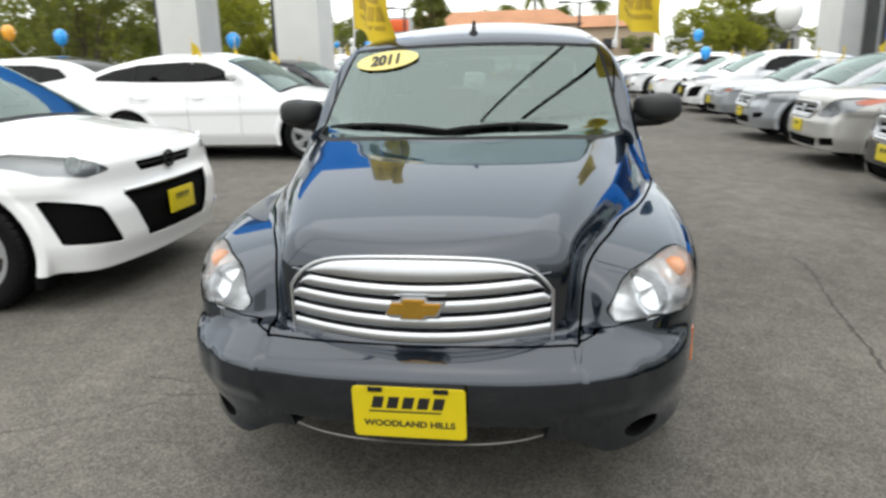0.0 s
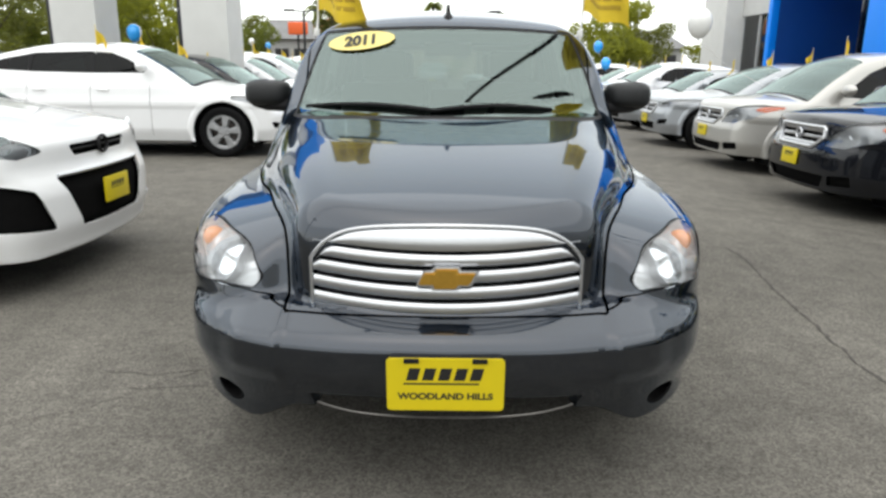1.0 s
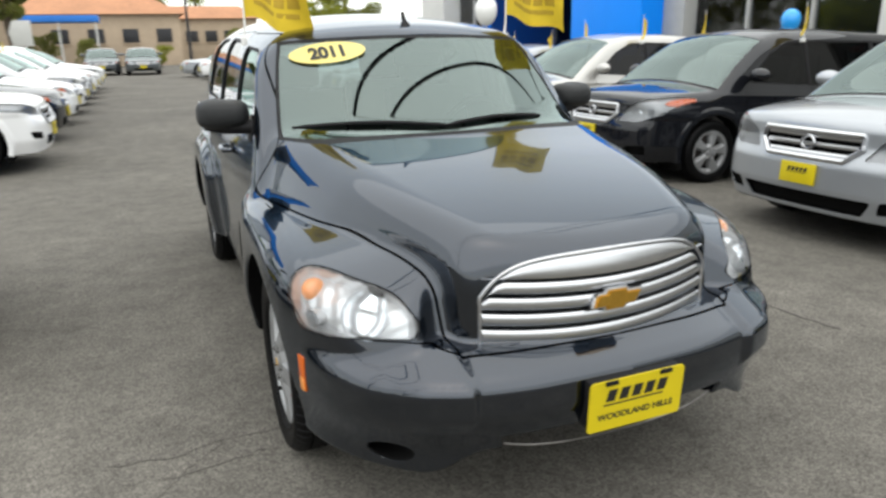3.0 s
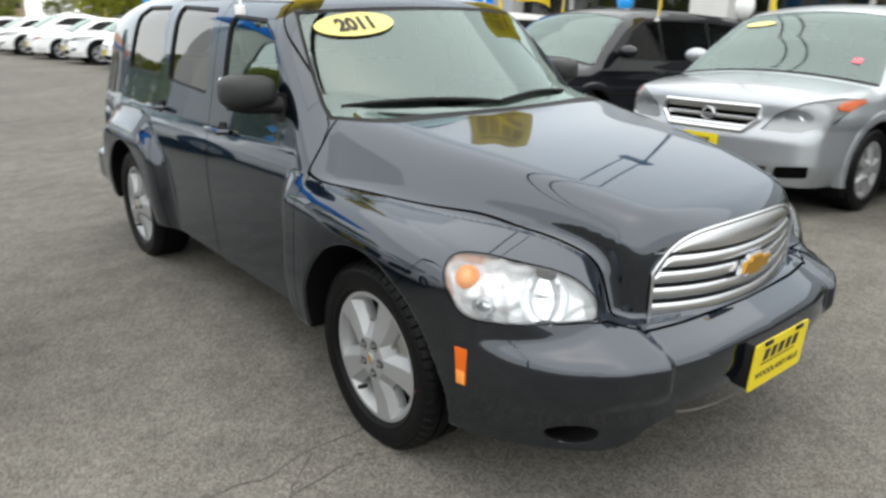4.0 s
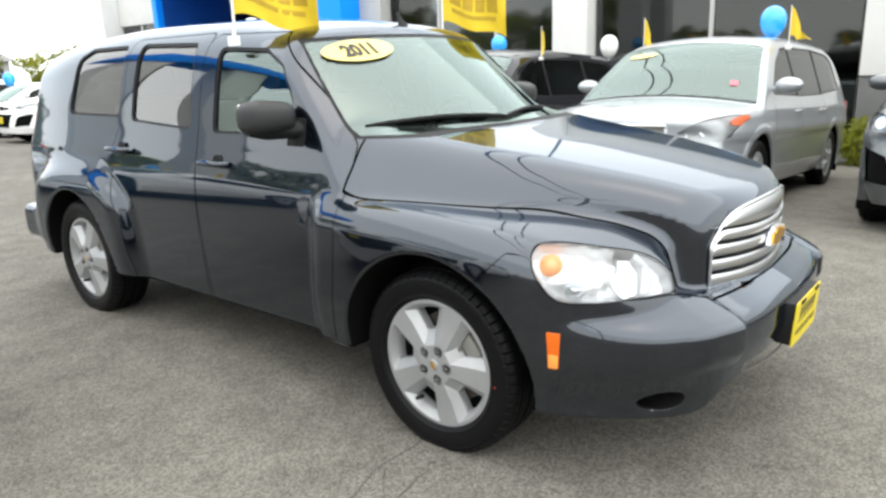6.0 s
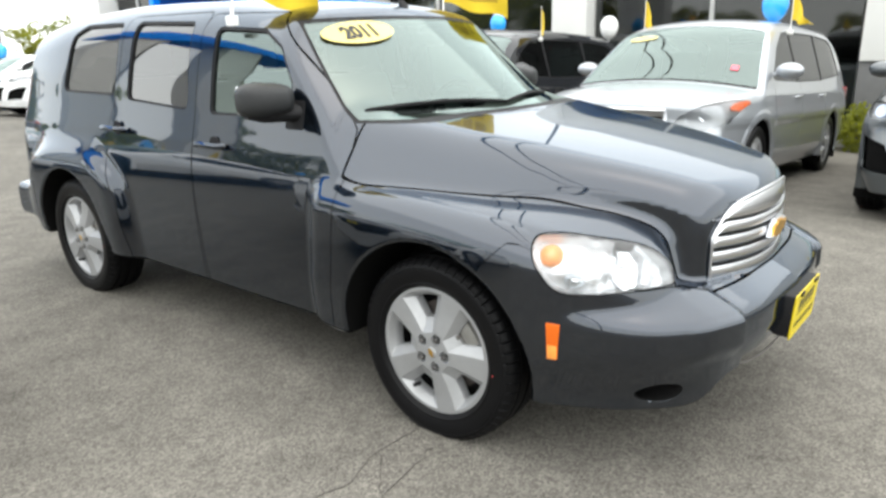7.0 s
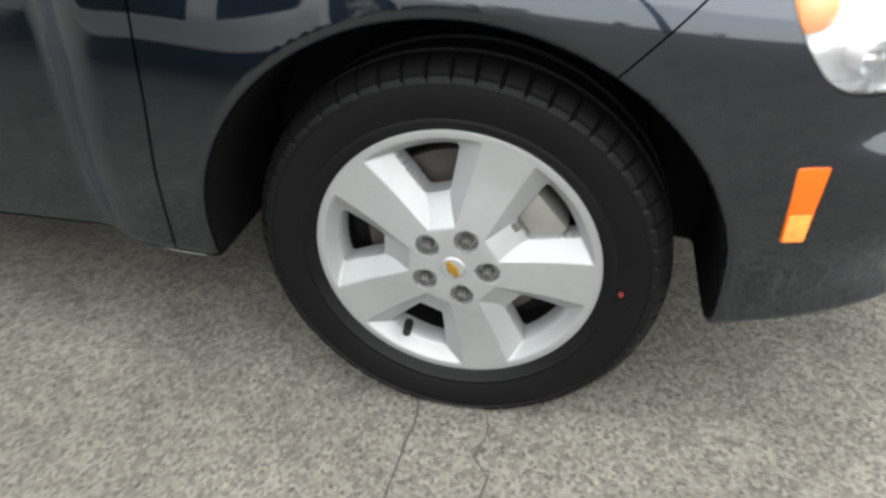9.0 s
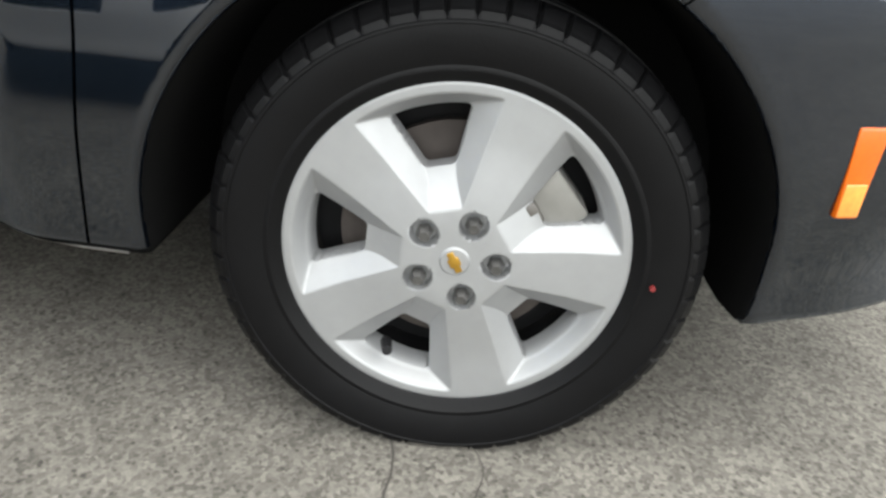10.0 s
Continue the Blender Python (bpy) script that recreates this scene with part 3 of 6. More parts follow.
        part("turn_signal", bm, LAMPAMBER, unit, "round amber turn signal")
        skin.panel("side_bowl", low, REFLECTOR, unit, "small round reflector", lift=hollow_of(0.872, 0.668, 0.027, 0.036, 0.02), flange=0)
        lens = skin.panel("lens", lens, LENS, unit, "clear lens", lift=0.001, flange=0)
        lens.visible_shadow = False
        lamps.append((s, unit))

    # hood
    def hood_edge(x, y, z):
        X = np.abs(x)
        side = X - SEAM(y) - 0.016 - 0.018 * step(0.66, 0.45, y)
        return np.maximum(np.maximum(side, y - np.minimum(1.105 + 0.62 * x * x, 1.36)), (0.594 - z) * 2.0)
    got, body = take(body, lambda x, y, z: hood_edge(x, y, z), 0.0085)
    skin.panel("hood", got, SLATE, car, "slate metallic hood", flange=0.02)

    # cowl under the wipers
    def cowl(x, y, z):
        return np.maximum(np.maximum(np.abs(x) - 0.60, y - windshield_y(x, z) - 0.05), np.maximum(z - 1.09, 1.04 + 0.62 * x * x - y))
    for s in (-1, 1):
        got, body = take(body, lambda x, y, z: np.maximum(cowl(x, y, z), -s * x))
        skin.panel("cowl", got, BLACK, car, "black cowl panel", lift=-0.012, flange=0)

    # bumper cover
    def cover(x, y, z):
        X = np.abs(x)
        line = y - (0.602 + 0.98 * (0.762 - z))
        low = np.maximum(line, z - COVER_TOP(X))
        return low
    got, body = take(body, cover, 0.004)
    skin.panel("front_bumper", got, SLATE, car, "slate painted front bumper", flange=0.015)

    # fenders and doors
    for s in (-1, 1):
        for name, shape in (("front_door", FRONT_DOOR), ("rear_door", REAR_DOOR)):
            got, body = take(body, lambda x, y, z: np.maximum(shape(y, z), 0.4 - s * x), 0.0045)
            skin.panel(name, got, SLATE, car, "slate painted door")
        got, body = take(body, lambda x, y, z: np.maximum(np.maximum(y - 1.412, 0.35 - s * x), z - 0.905), 0.0045)
        skin.panel("fender", got, SLATE, car, "rounded slate front fender")
    got, body = take(body, lambda x, y, z: np.maximum(3.98 - y, z - 0.60), 0.006)
    skin.panel("rear_bumper", got, SLATE, car, "slate painted rear bumper")
    skin.panel("body_shell", body, SLATE, car, "slate roof, pillars and rear quarters")
    hero_details(car, lamps)
    return car


def hero_nose(X):
    return 0.075 + 0.52 * X * X


def hero_details(car, lamps):
    """Grille, lamps, wipers, mirrors, handles, plate and cabin of the wagon."""
    # grille: dark back, chrome surround and five bars
    bm = bmesh.new()
    rows = []
    for i in range(25):
        x = -0.39 + 0.78 * i / 24
        rows.append([bm.verts.new((x, hero_nose(x) + 0.045, z)) for z in (0.57, 0.80 - 0.3 * x * x)])
    for a, b in zip(rows, rows[1:]):
        bm.faces.new((a[0], b[0], b[1], a[1]))
    grille = part("grille", bm, LINER, car, "five-bar satin chrome grille")

    def top_z(x):
        u = min(abs(x) / 0.375, 1)
        return 0.852 - 0.03 * u ** 2 - 0.085 * u ** 7

    edges = [(0.642, 0.598), (0.690, 0.650), (0.738, 0.698), (0.784, 0.746)]
    for k in range(5):
        bm = bmesh.new()
        rings = []
        for i in range(41):
            x = -0.377 + 0.754 * i / 40
            dip = 0.016 * (1 - (x / 0.375) ** 2)
            if k < 4:
                hi, lo = edges[k][0] - dip + 0.006, edges[k][1] - dip + 0.010
                cap = top_z(x) - 0.007
                hi, lo = min(hi, cap), min(lo, cap - 0.002)
            else:
                lo = 0.794 - dip + 0.004
                hi = max(top_z(x) + 0.001, lo + 0.002)
                lo = min(lo, hi - 0.002)
            y = hero_nose(x) + 0.004
            back = 0.03 + 0.05 * max(0.0, (lo + hi) / 2 - 0.74)
            ring = []
            for j in range(9):
                a = math.pi * j / 8
                zz = (hi + lo) / 2 + (hi - lo) / 2 * math.cos(a)
                yy = y - 0.011 * math.sin(a) ** 0.7 + 0.35 * 4 * max(0.0, zz - 0.74) ** 2
                ring.append(bm.verts.new((x, yy, zz)))
            ring.append(bm.verts.new((x, y + back, lo)))
            ring.append(bm.verts.new((x, y + back, hi)))
            rings.append(ring)
        for p, q in zip(rings, rings[1:]):
            for j in range(len(p)):
                jj = (j + 1) % len(p)
                bm.faces.new((p[j], p[jj], q[jj], q[j]))
        bm.faces.new(rings[0]), bm.faces.new(rings[-1][::-1])
        bmesh.ops.recalc_face_normals(bm, faces=bm.faces)
        part("bar", bm, CHROME, grille, "satin chrome bar")
    pts = []
    for i in range(61):
        u = -1 + 2 * i / 60
        if abs(u) > 0.8:
            k = (abs(u) - 0.8) / 0.2
            x, z = math.copysign(0.383, u), top_z(0.372) + (0.60 - top_z(0.372)) * k
        else:
            x = u / 0.8 * 0.383
            z = top_z(x / 0.383 * 0.372) + 0.003
        pts.append((x, hero_nose(x) - 0.006 + 1.4 * max(0.0, z - 0.74) ** 2, z))
    part("surround", tube(pts, 0.0055, 10), CHROME, grille, "thin chrome surround")
    # badge: a gold slanted cross on a chrome rim
    badge = None
    for grow, mat, off, nm in ((0.007, CHROME, 0.0, "badge"), (0.0, GOLD, -0.006, "badge_face")):
        bm = bmesh.new()
        g = grow
        out = [(-0.084 - g, -0.022 - g), (-0.066 + g * 0, 0.022 + g), (-0.036 - g, 0.022 + g), (-0.03 - g, 0.036 + g), (0.036 + g, 0.036 + g), (0.034 + g, 0.022 + g), (0.088 + g * 1.6, 0.022 + g), (0.068 + g, -0.022 - g), (0.034 + g, -0.022 - g), (0.028 + g, -0.036 - g), (-0.038 - g, -0.036 - g), (-0.036 - g, -0.022 - g)]
        y = hero_nose(0) - 0.022 + off
        f = bm.faces.new([bm.verts.new((0.92 * a, y, 0.711 + 0.80 * b)) for a, b in out])
        ext = bmesh.ops.extrude_face_region(bm, geom=[f])
        bmesh.ops.translate(bm, vec=(0, 0.016, 0), verts=[v for v in ext["geom"] if isinstance(v, bmesh.types.BMVert)])
        bmesh.ops.recalc_face_normals(bm, faces=bm.faces)
        edges_ = [e for e in bm.edges]
        bmesh.ops.bevel(bm, geom=edges_, offset=0.003, segments=2, affect="EDGES")
        ob = part(nm, bm, mat, badge or grille, "gold badge" if mat is GOLD else "chrome badge rim")
        badge = badge or ob
    # headlight insides
    for s, unit in lamps:
        # side marker on the bumper
        bm = a_box((-0.012, -0.022, -0.058), (0.012, 0.022, 0.058), 0.004)
        for v in bm.verts:
            if v.co.z < 0:
                v.co.y *= 0.72
        bmesh.ops.transform(bm, matrix=pose(s * 0.8155, 0.446, 0.478, 0, 0, s * -13.5), verts=bm.verts)
        marker = part("side_marker", bm, AMBER, car, "amber side marker")
        bm = a_box((-0.013, -0.0155, -0.056), (0.013, 0.0155, -0.012), 0.003)
        bmesh.ops.transform(bm, matrix=pose(s * 0.8155, 0.446, 0.478, 0, 0, s * -13.5), verts=bm.verts)
        part("reflector", bm, LAMPAMBER, marker, "paler amber lower reflector")
        part("fog_lamp", disc_turn([(0.0, -0.004), (0.03, 0.0), (0.036, 0.012), (0.036, 0.05), (0.0, 0.05)], 28, "y", pose(s * 0.645, 0.265, 0.318, 0, 0, s * 24)), LENS, car, "round fog lamp")
    # chrome line along the intake's lower lip
    part("lip", tube([(0.36 * i / 12, 0.012 + 0.25 * (0.36 * i / 12) ** 2, 0.309 + 0.03 * (i / 12) ** 4) for i in range(-12, 13)], 0.0035, 6), STEEL, car, "dull metal lower lip")
    # thin bright line along the bottom edge at the front of the sills
    for s in (-1, 1):
        part("sill_strip", tube([(s * 0.832, 1.352, 0.283), (s * 0.828, 1.42, 0.284), (s * 0.815, 1.49, 0.284)], 0.002, 6), STEEL, car, "thin bright sill edge")
    # door handles
    for s in (-1, 1):
        for y, z in ((2.17, 0.938), (3.02, 0.962)):
            bm = tube([(s * 0.79, y - 0.085, z), (s * 0.828, y - 0.07, z + 0.002), (s * 0.834, y, z + 0.004), (s * 0.828, y + 0.07, z + 0.002), (s * 0.79, y + 0.085, z)], [0.012, 0.013, 0.014, 0.013, 0.012], 10)
            h = part("door_handle", bm, SLATE, car, "slate painted pull handle")
            part("recess", disc_turn([(0.0, 0.0), (0.036, 0.001), (0.038, 0.006), (0.0, 0.006)], 28, "x", pose(s * 0.787, y, z, 0, 0, 0)), BLACK, h, "dark handle cup")
    # mirrors
    for s in (-1, 1):
        bm = bmesh.new()
        bmesh.ops.create_uvsphere(bm, u_segments=28, v_segments=18, radius=1.0)
        for v in bm.verts:
            c = v.co
            c.x, c.z = math.copysign(abs(c.x) ** 0.62, c.x), math.copysign(abs(c.z) ** 0.62, c.z)
            if c.y > 0.25:
                c.y = 0.25
            c.x, c.y, c.z = c.x * 0.108, c.y * 0.10, c.z * 0.066 * (1.0 if s * c.x > 0 else 0.93)
        bmesh.ops.transform(bm, matrix=pose(s * 0.852, 1.70, 1.150, 0, 0, s * 10), verts=bm.verts)
        mirror = part("side_mirror", bm, SOFTBLACK, car, "dark grey plastic door mirror")
        part("mirror_glass", a_box((-0.09, -0.003, -0.052), (0.09, 0.003, 0.052), 0.002, pose(s * 0.852, 1.729, 1.150, 0, 0, s * 10)), REFLECTOR, mirror, "mirror glass")
        bm = tube([(s * 0.715, 1.66, 1.095), (s * 0.77, 1.675, 1.093), (s * 0.86, 1.69, 1.094), (s * 0.93, 1.70, 1.102)], [0.036, 0.032, 0.030, 0.018], 14)
        for v in bm.verts:
            v.co.y = 1.68 + (v.co.y - 1.68) * 1.5
        part("mirror_foot", bm, BLACK, mirror, "black mirror foot")
        part("sail_panel", a_box((-0.012, -0.055, -0.060), (0.012, 0.055, 0.060), 0.012, pose(s * 0.738, 1.655, 1.085, 0, s * -14, 0)), BLACK, mirror, "black sail panel")
    # wipers
    for x0, x1 in ((-0.05, -0.62), (0.44, -0.06)):
        pts = []
        for i in range(13):
            x = x0 + (x1 - x0) * i / 12
            z = 1.100 + 0.018 * math.sin(math.pi * i / 12) + 0.006
            pts.append((x, float(windshield_y(x, z)) - 0.022, z))
        w = part("wiper", tube(pts, [0.005] + [0.0075] * 11 + [0.004], 8), BLACK, car, "black wiper")
        part("blade", tube([(a, b + 0.008, c - 0.006) for a, b, c in pts], 0.005, 6), BLACK, w, "rubber blade")
    # stub antenna on the roof
    part("antenna", disc_turn([(0.0, -0.02), (0.026, -0.01), (0.022, 0.012), (0.011, 0.03), (0.008, 0.075), (0.0, 0.077)], 16, "z", pose(0, 1.76, 1.50, -28, 0, 0)), BLACK, car, "short black roof antenna")
    # number plate with the dealer's insert
    plate = part("plate_holder", a_box((-0.150, -0.012, -0.074), (0.150, 0.05, 0.074), 0.008, pose(0, -0.045, 0.448, 4, 0, 0)), BLACK, car, "black plate holder")
    at = pose(0, -0.060, 0.446, 94, 0, 0)
    part("plate", rounded_plate(0.156, 0.079, 0.012, 0.002, at), YELLOW, plate, "bright yellow dealer plate with dark lettering")
    for x in (-0.09, 0.09):
        part("clip", a_box((-0.02, 0.066, 0.002), (0.02, 0.080, 0.008), 0.002, at @ pose(x, 0, 0)), BLACK, plate, "black plate clip")
    dealer_marks(plate, at @ pose(0, 0, 0.0025), 1.0)
    # yellow oval with the year on the screen
    def on_screen(u, v):
        z = 1.395 + v + 0.10 * u
        x = -0.40 + u
        return (x, float(windshield_y(x, z)) - 0.012, z)
    bm = bmesh.new()
    ring = [bm.verts.new(on_screen(0.158 * math.cos(a), 0.042 * math.sin(a))) for a in (2 * math.pi * i / 40 for i in range(40))]
    bm.faces.new(ring)
    bmesh.ops.triangulate(bm, faces=bm.faces)
    sticker = part("year_sticker", bm, STICKER, car, "yellow oval year sticker", smooth=False)
    letters("2011", 0.062, lambda u, v: tuple(a - b for a, b in zip(on_screen(u * 1.25, v), (0, 0.004, 0))), INK, sticker)
    hero_cabin(car)


def rounded_plate(w, h, r, t, at):
    """A thin plate with round corners."""
    bm = bmesh.new()
    ring = []
    for cx, cy, a0 in ((w - r, h - r, 0), (r - w, h - r, 90), (r - w, r - h, 180), (w - r, r - h, 270)):
        for i in range(6):
            a = radians(a0 + 18 * i)
            ring.append((cx + r * math.cos(a), cy + r * math.sin(a)))
    low = [bm.verts.new((x, y, -t)) for x, y in ring]
    high = [bm.verts.new((x, y, t)) for x, y in ring]
    bm.faces.new(low[::-1]), bm.faces.new(high)
    for i in range(len(ring)):
        j = (i + 1) % len(ring)
        bm.faces.new((low[i], low[j], high[j], high[i]))
    bmesh.ops.transform(bm, matrix=at, verts=bm.verts)
    return bm


def letters(text, size, place, mat, parent, name="lettering"):
    """Built-in font letters, laid by place(u, v), centred."""
    data = bpy.data.curves.new(name, "FONT")
    data.body, data.size, data.align_x, data.align_y = text, size, "CENTER", "CENTER"
    data.offset = 0.05 * size
    tmp = new(name, data)
    me = bpy.data.meshes.new_from_object(tmp)
    bpy.data.objects.remove(tmp)
    for v in me.vertices:
        v.co = place(v.co.x, v.co.y)
    me.materials.clear()
    me.materials.append(mat)
    ob = new(name, me)
    ob.parent = parent
    return ob


def dealer_marks(parent, at, k):
    """Slanted dark strokes, a swoosh line, and the town's name below."""
    bm = bmesh.new()
    def bar(x0, z0, x1, z1):
        q = [(x0 + 0.25 * z0, z0), (x1 + 0.25 * z0, z0), (x1 + 0.25 * z1, z1), (x0 + 0.25 * z1, z1)]
        bm.faces.new([bm.verts.new(at @ Vector((a * k, b * k, 0))) for a, b in q])
    for x in (-0.108, -0.066, -0.024, 0.018, 0.060):
        bar(x, 0.013, x + 0.030, 0.050)
    part("dealer_logo", bm, INK, parent, "black dealer logo strokes", smooth=False)
    bm = bmesh.new()
    bar(-0.112, 0.000, 0.088, 0.006)
    part("underline", bm, GREYINK, parent, "grey line", smooth=False)
    if k > 0.9:
        letters("WOODLAND HILLS", 0.0265, lambda u, v: tuple(at @ Vector((u * 1.08, v - 0.036, 0))), GREYINK, parent)


def hero_cabin(car):
    """Floor, dashboard, seats and steering wheel behind the glass."""
    part("cabin_floor", a_box((-0.68, 1.42, 0.36), (0.68, 3.05, 0.42), 0.02), BLACK, car, "dark cabin floor")
    bm = bmesh.new()
    rows = []
    for i in range(17):
        x = -0.66 + 1.32 * i / 16
        y0 = 1.14 + 0.60 * x * x
        rows.append([bm.verts.new(c) for c in ((x, y0, 1.035), (x, y0 + 0.15, 1.06), (x, y0 + 0.32, 1.05), (x, y0 + 0.42, 1.0), (x, y0 + 0.42, 0.55))])
    for a, b in zip(rows, rows[1:]):
        for j in range(4):
            bm.faces.new((a[j], b[j], b[j + 1], a[j + 1]))
    part("dashboard", bm, SEATCLOTH, car, "grey dashboard")
    ring = [(0.37 + 0.185 * math.cos(a), 1.80 - 0.06 * math.sin(a), 0.98 + 0.175 * math.sin(a)) for a in (2 * math.pi * i / 32 for i in range(33))]
    wheel = part("steering_wheel", tube(ring, 0.016, 8), BLACK, car, "black steering wheel")
    part("hub", a_box((-0.07, -0.03, -0.06), (0.07, 0.04, 0.06), 0.02, pose(0.37, 1.79, 0.98, -18, 0, 0)), BLACK, wheel)
    for x, y in ((-0.37, 2.15), (0.37, 2.15), (-0.37, 3.0), (0.37, 3.0)):
        seat = part("seat", a_box((-0.25, -0.27, 0.42), (0.25, 0.25, 0.66), 0.06, pose(x, y, 0)), SEATCLOTH, car, "grey cloth seat")
        part("backrest", a_box((-0.25, -0.06, 0.0), (0.25, 0.08, 0.60), 0.06, pose(x, y + 0.24, 0.60, -12, 0, 0)), SEATCLOTH, seat)
        part("headrest", a_box((-0.13, -0.05, 0.0), (0.13, 0.05, 0.17), 0.04, pose(x, y + 0.39, 1.20, -12, 0, 0)), SEATCLOTH, seat)
    part("interior_mirror", a_box((-0.11, -0.012, -0.03), (0.11, 0.012, 0.03), 0.012, pose(0, 1.62, 1.36)), BLACK, car, "interior mirror")
    part("headliner", a_box((-0.55, 1.95, 1.44), (0.55, 3.9, 1.455), 0.004), SEATCLOTH, car, "grey headliner")


# ---- wheels ----
def tyre_mesh(r, half, rim, blocks, seg=9):
    """A tyre round x: outer radius r, half width, bead radius rim, with tread blocks cut into the shoulder."""
    prof = []
    for a, b in ((rim - 0.004, 0.80), (rim + 0.004, 0.88), (rim + 0.013, 0.92), (rim + 0.015, 0.945), (rim + 0.019, 0.945), (rim + 0.021, 0.935), (rim + 0.4 * (r - rim), 1.0), (rim + 0.62 * (r - rim), 0.99), (rim + 0.66 * (r - rim), 0.985), (rim + 0.67 * (r - rim), 1.0), (rim + 0.70 * (r - rim), 0.995), (rim + 0.71 * (r - rim), 0.975), (rim + 0.80 * (r - rim), 0.94), (rim + 0.805 * (r - rim), 0.925), (r - 0.016, 0.885), (r - 0.006, 0.80), (r - 0.001, 0.66), (r - 0.001, 0.52), (r - 0.009, 0.51), (r - 0.009, 0.45), (r, 0.44), (r, 0.08), (r - 0.009, 0.07)):
        prof.append((a, b * half))
    full = prof + [(a, -b) for a, b in prof[::-1]]
    n = blocks * seg
    v, f = [], []
    for i in range(n):
        th = 2 * math.pi * i / n
        groove = 0.007 if i % seg < 1 else 0.0
        for a, b in full:
            cut = groove if (abs(b) > 0.52 * half and a > r - 0.0245) else 0.0
            v.append((b, (a - cut) * math.sin(th), (a - cut) * math.cos(th)))
    m = len(full)
    for i in range(n):
        j = (i + 1) % n
        for k in range(m - 1):
            f.append((i * m + k, i * m + k + 1, j * m + k + 1, j * m + k))
    me = bpy.data.meshes.new("tyre")
    me.from_pydata(v, [], f)
    me.polygons.foreach_set("use_smooth", [True] * len(f))
    me.set_sharp_from_angle(angle=radians(32))
    return me


def spoke_mesh(R, spokes, window, lugs, fine=1.0, dish=-0.012, recess=None):
    """The wheel's face, turned to -x: broad spokes with bevelled openings, lug pockets and a raised lip."""
    nr, nt = int(46 * fine), int(300 * fine)
    rr, tt = np.meshgrid(np.linspace(0.0, 1, nr) ** 0.9 * R, np.linspace(0, 2 * np.pi, nt, endpoint=False), indexing="ij")
    u, w = rr * np.sin(tt), rr * np.cos(tt)

    def opening(u, w):
        best = np.full(np.shape(u), 9.0)
        for k in range(spokes):
            a = 2 * math.pi * (k + 0.5) / spokes
            p, q = u * math.cos(a) - w * math.sin(a), u * math.sin(a) + w * math.cos(a)
            best = np.minimum(best, window(p, q))
        return best

    def lug(u, w):
        best = np.full(np.shape(u), 9.0)
        for k in range(spokes):
            a = 2 * math.pi * k / spokes
            best = np.minimum(best, np.hypot(u - lugs * math.sin(a), w - lugs * math.cos(a)))
        return best

    def depth(u, w):
        r = np.hypot(u, w) / R
        s = opening(u, w)
        d = -dish + dish * step(0.2, 0.75, r) - (0.004 * step(0.972, 1.0, r) if recess else 0.002 * step(0.9, 0.965, r) - 0.003 * step(0.955, 0.985, r))
        if recess is None:
            d = d - 0.026 * np.clip(1 - np.maximum(s, 0) / 0.017, 0, 1)
        else:
            low = np.ones(np.shape(u))
            for k in range(spokes):
                a = 2 * math.pi * (k + 0.5) / spokes
                p, q = u * math.cos(a) - w * math.sin(a), u * math.sin(a) + w * math.cos(a)
                low = np.where(q > 0.06, np.minimum(low, recess(p, q)), low)
            d = d - 0.024 * (1 - low)
        return d - 0.016 * step(0.0195, 0.0168, lug(u, w)) - 0.0 * r

    return opening, lug, depth, rr, u, w, nr, nt


def hero_window(p, q):
    """One wheel opening, across p and outwards q."""
    side = np.abs(p) - (0.0215 + (q - 0.124) * 0.46)
    return smax(smax(side * 0.9, 0.122 - q, 0.006), np.hypot(p, q) - 0.2015, 0.008)


def hero_recess(p, q):
    """How far up the slope between opening (0) and spoke face (1) a point lies."""
    a = np.abs(p) - (0.0215 + (q - 0.124) * 0.46)
    b = np.abs(p) - (0.022 + (q - 0.072) * 0.57)
    t = np.clip(np.maximum(a, 0) / np.maximum(a - b, 1e-4), 0, 1)
    t = np.maximum(t, np.clip((0.124 - q) / 0.052, 0, 1) ** 1.5)
    return np.clip(np.maximum(t, (np.hypot(p, q) - 0.203) / 0.016), 0, 1)


def small_window(p, q):
    return smax(smax((np.abs(p) - (0.02 + (q - 0.09) * 0.42)) * 0.9, 0.085 - q, 0.006), np.hypot(p, q) - 0.19, 0.008)


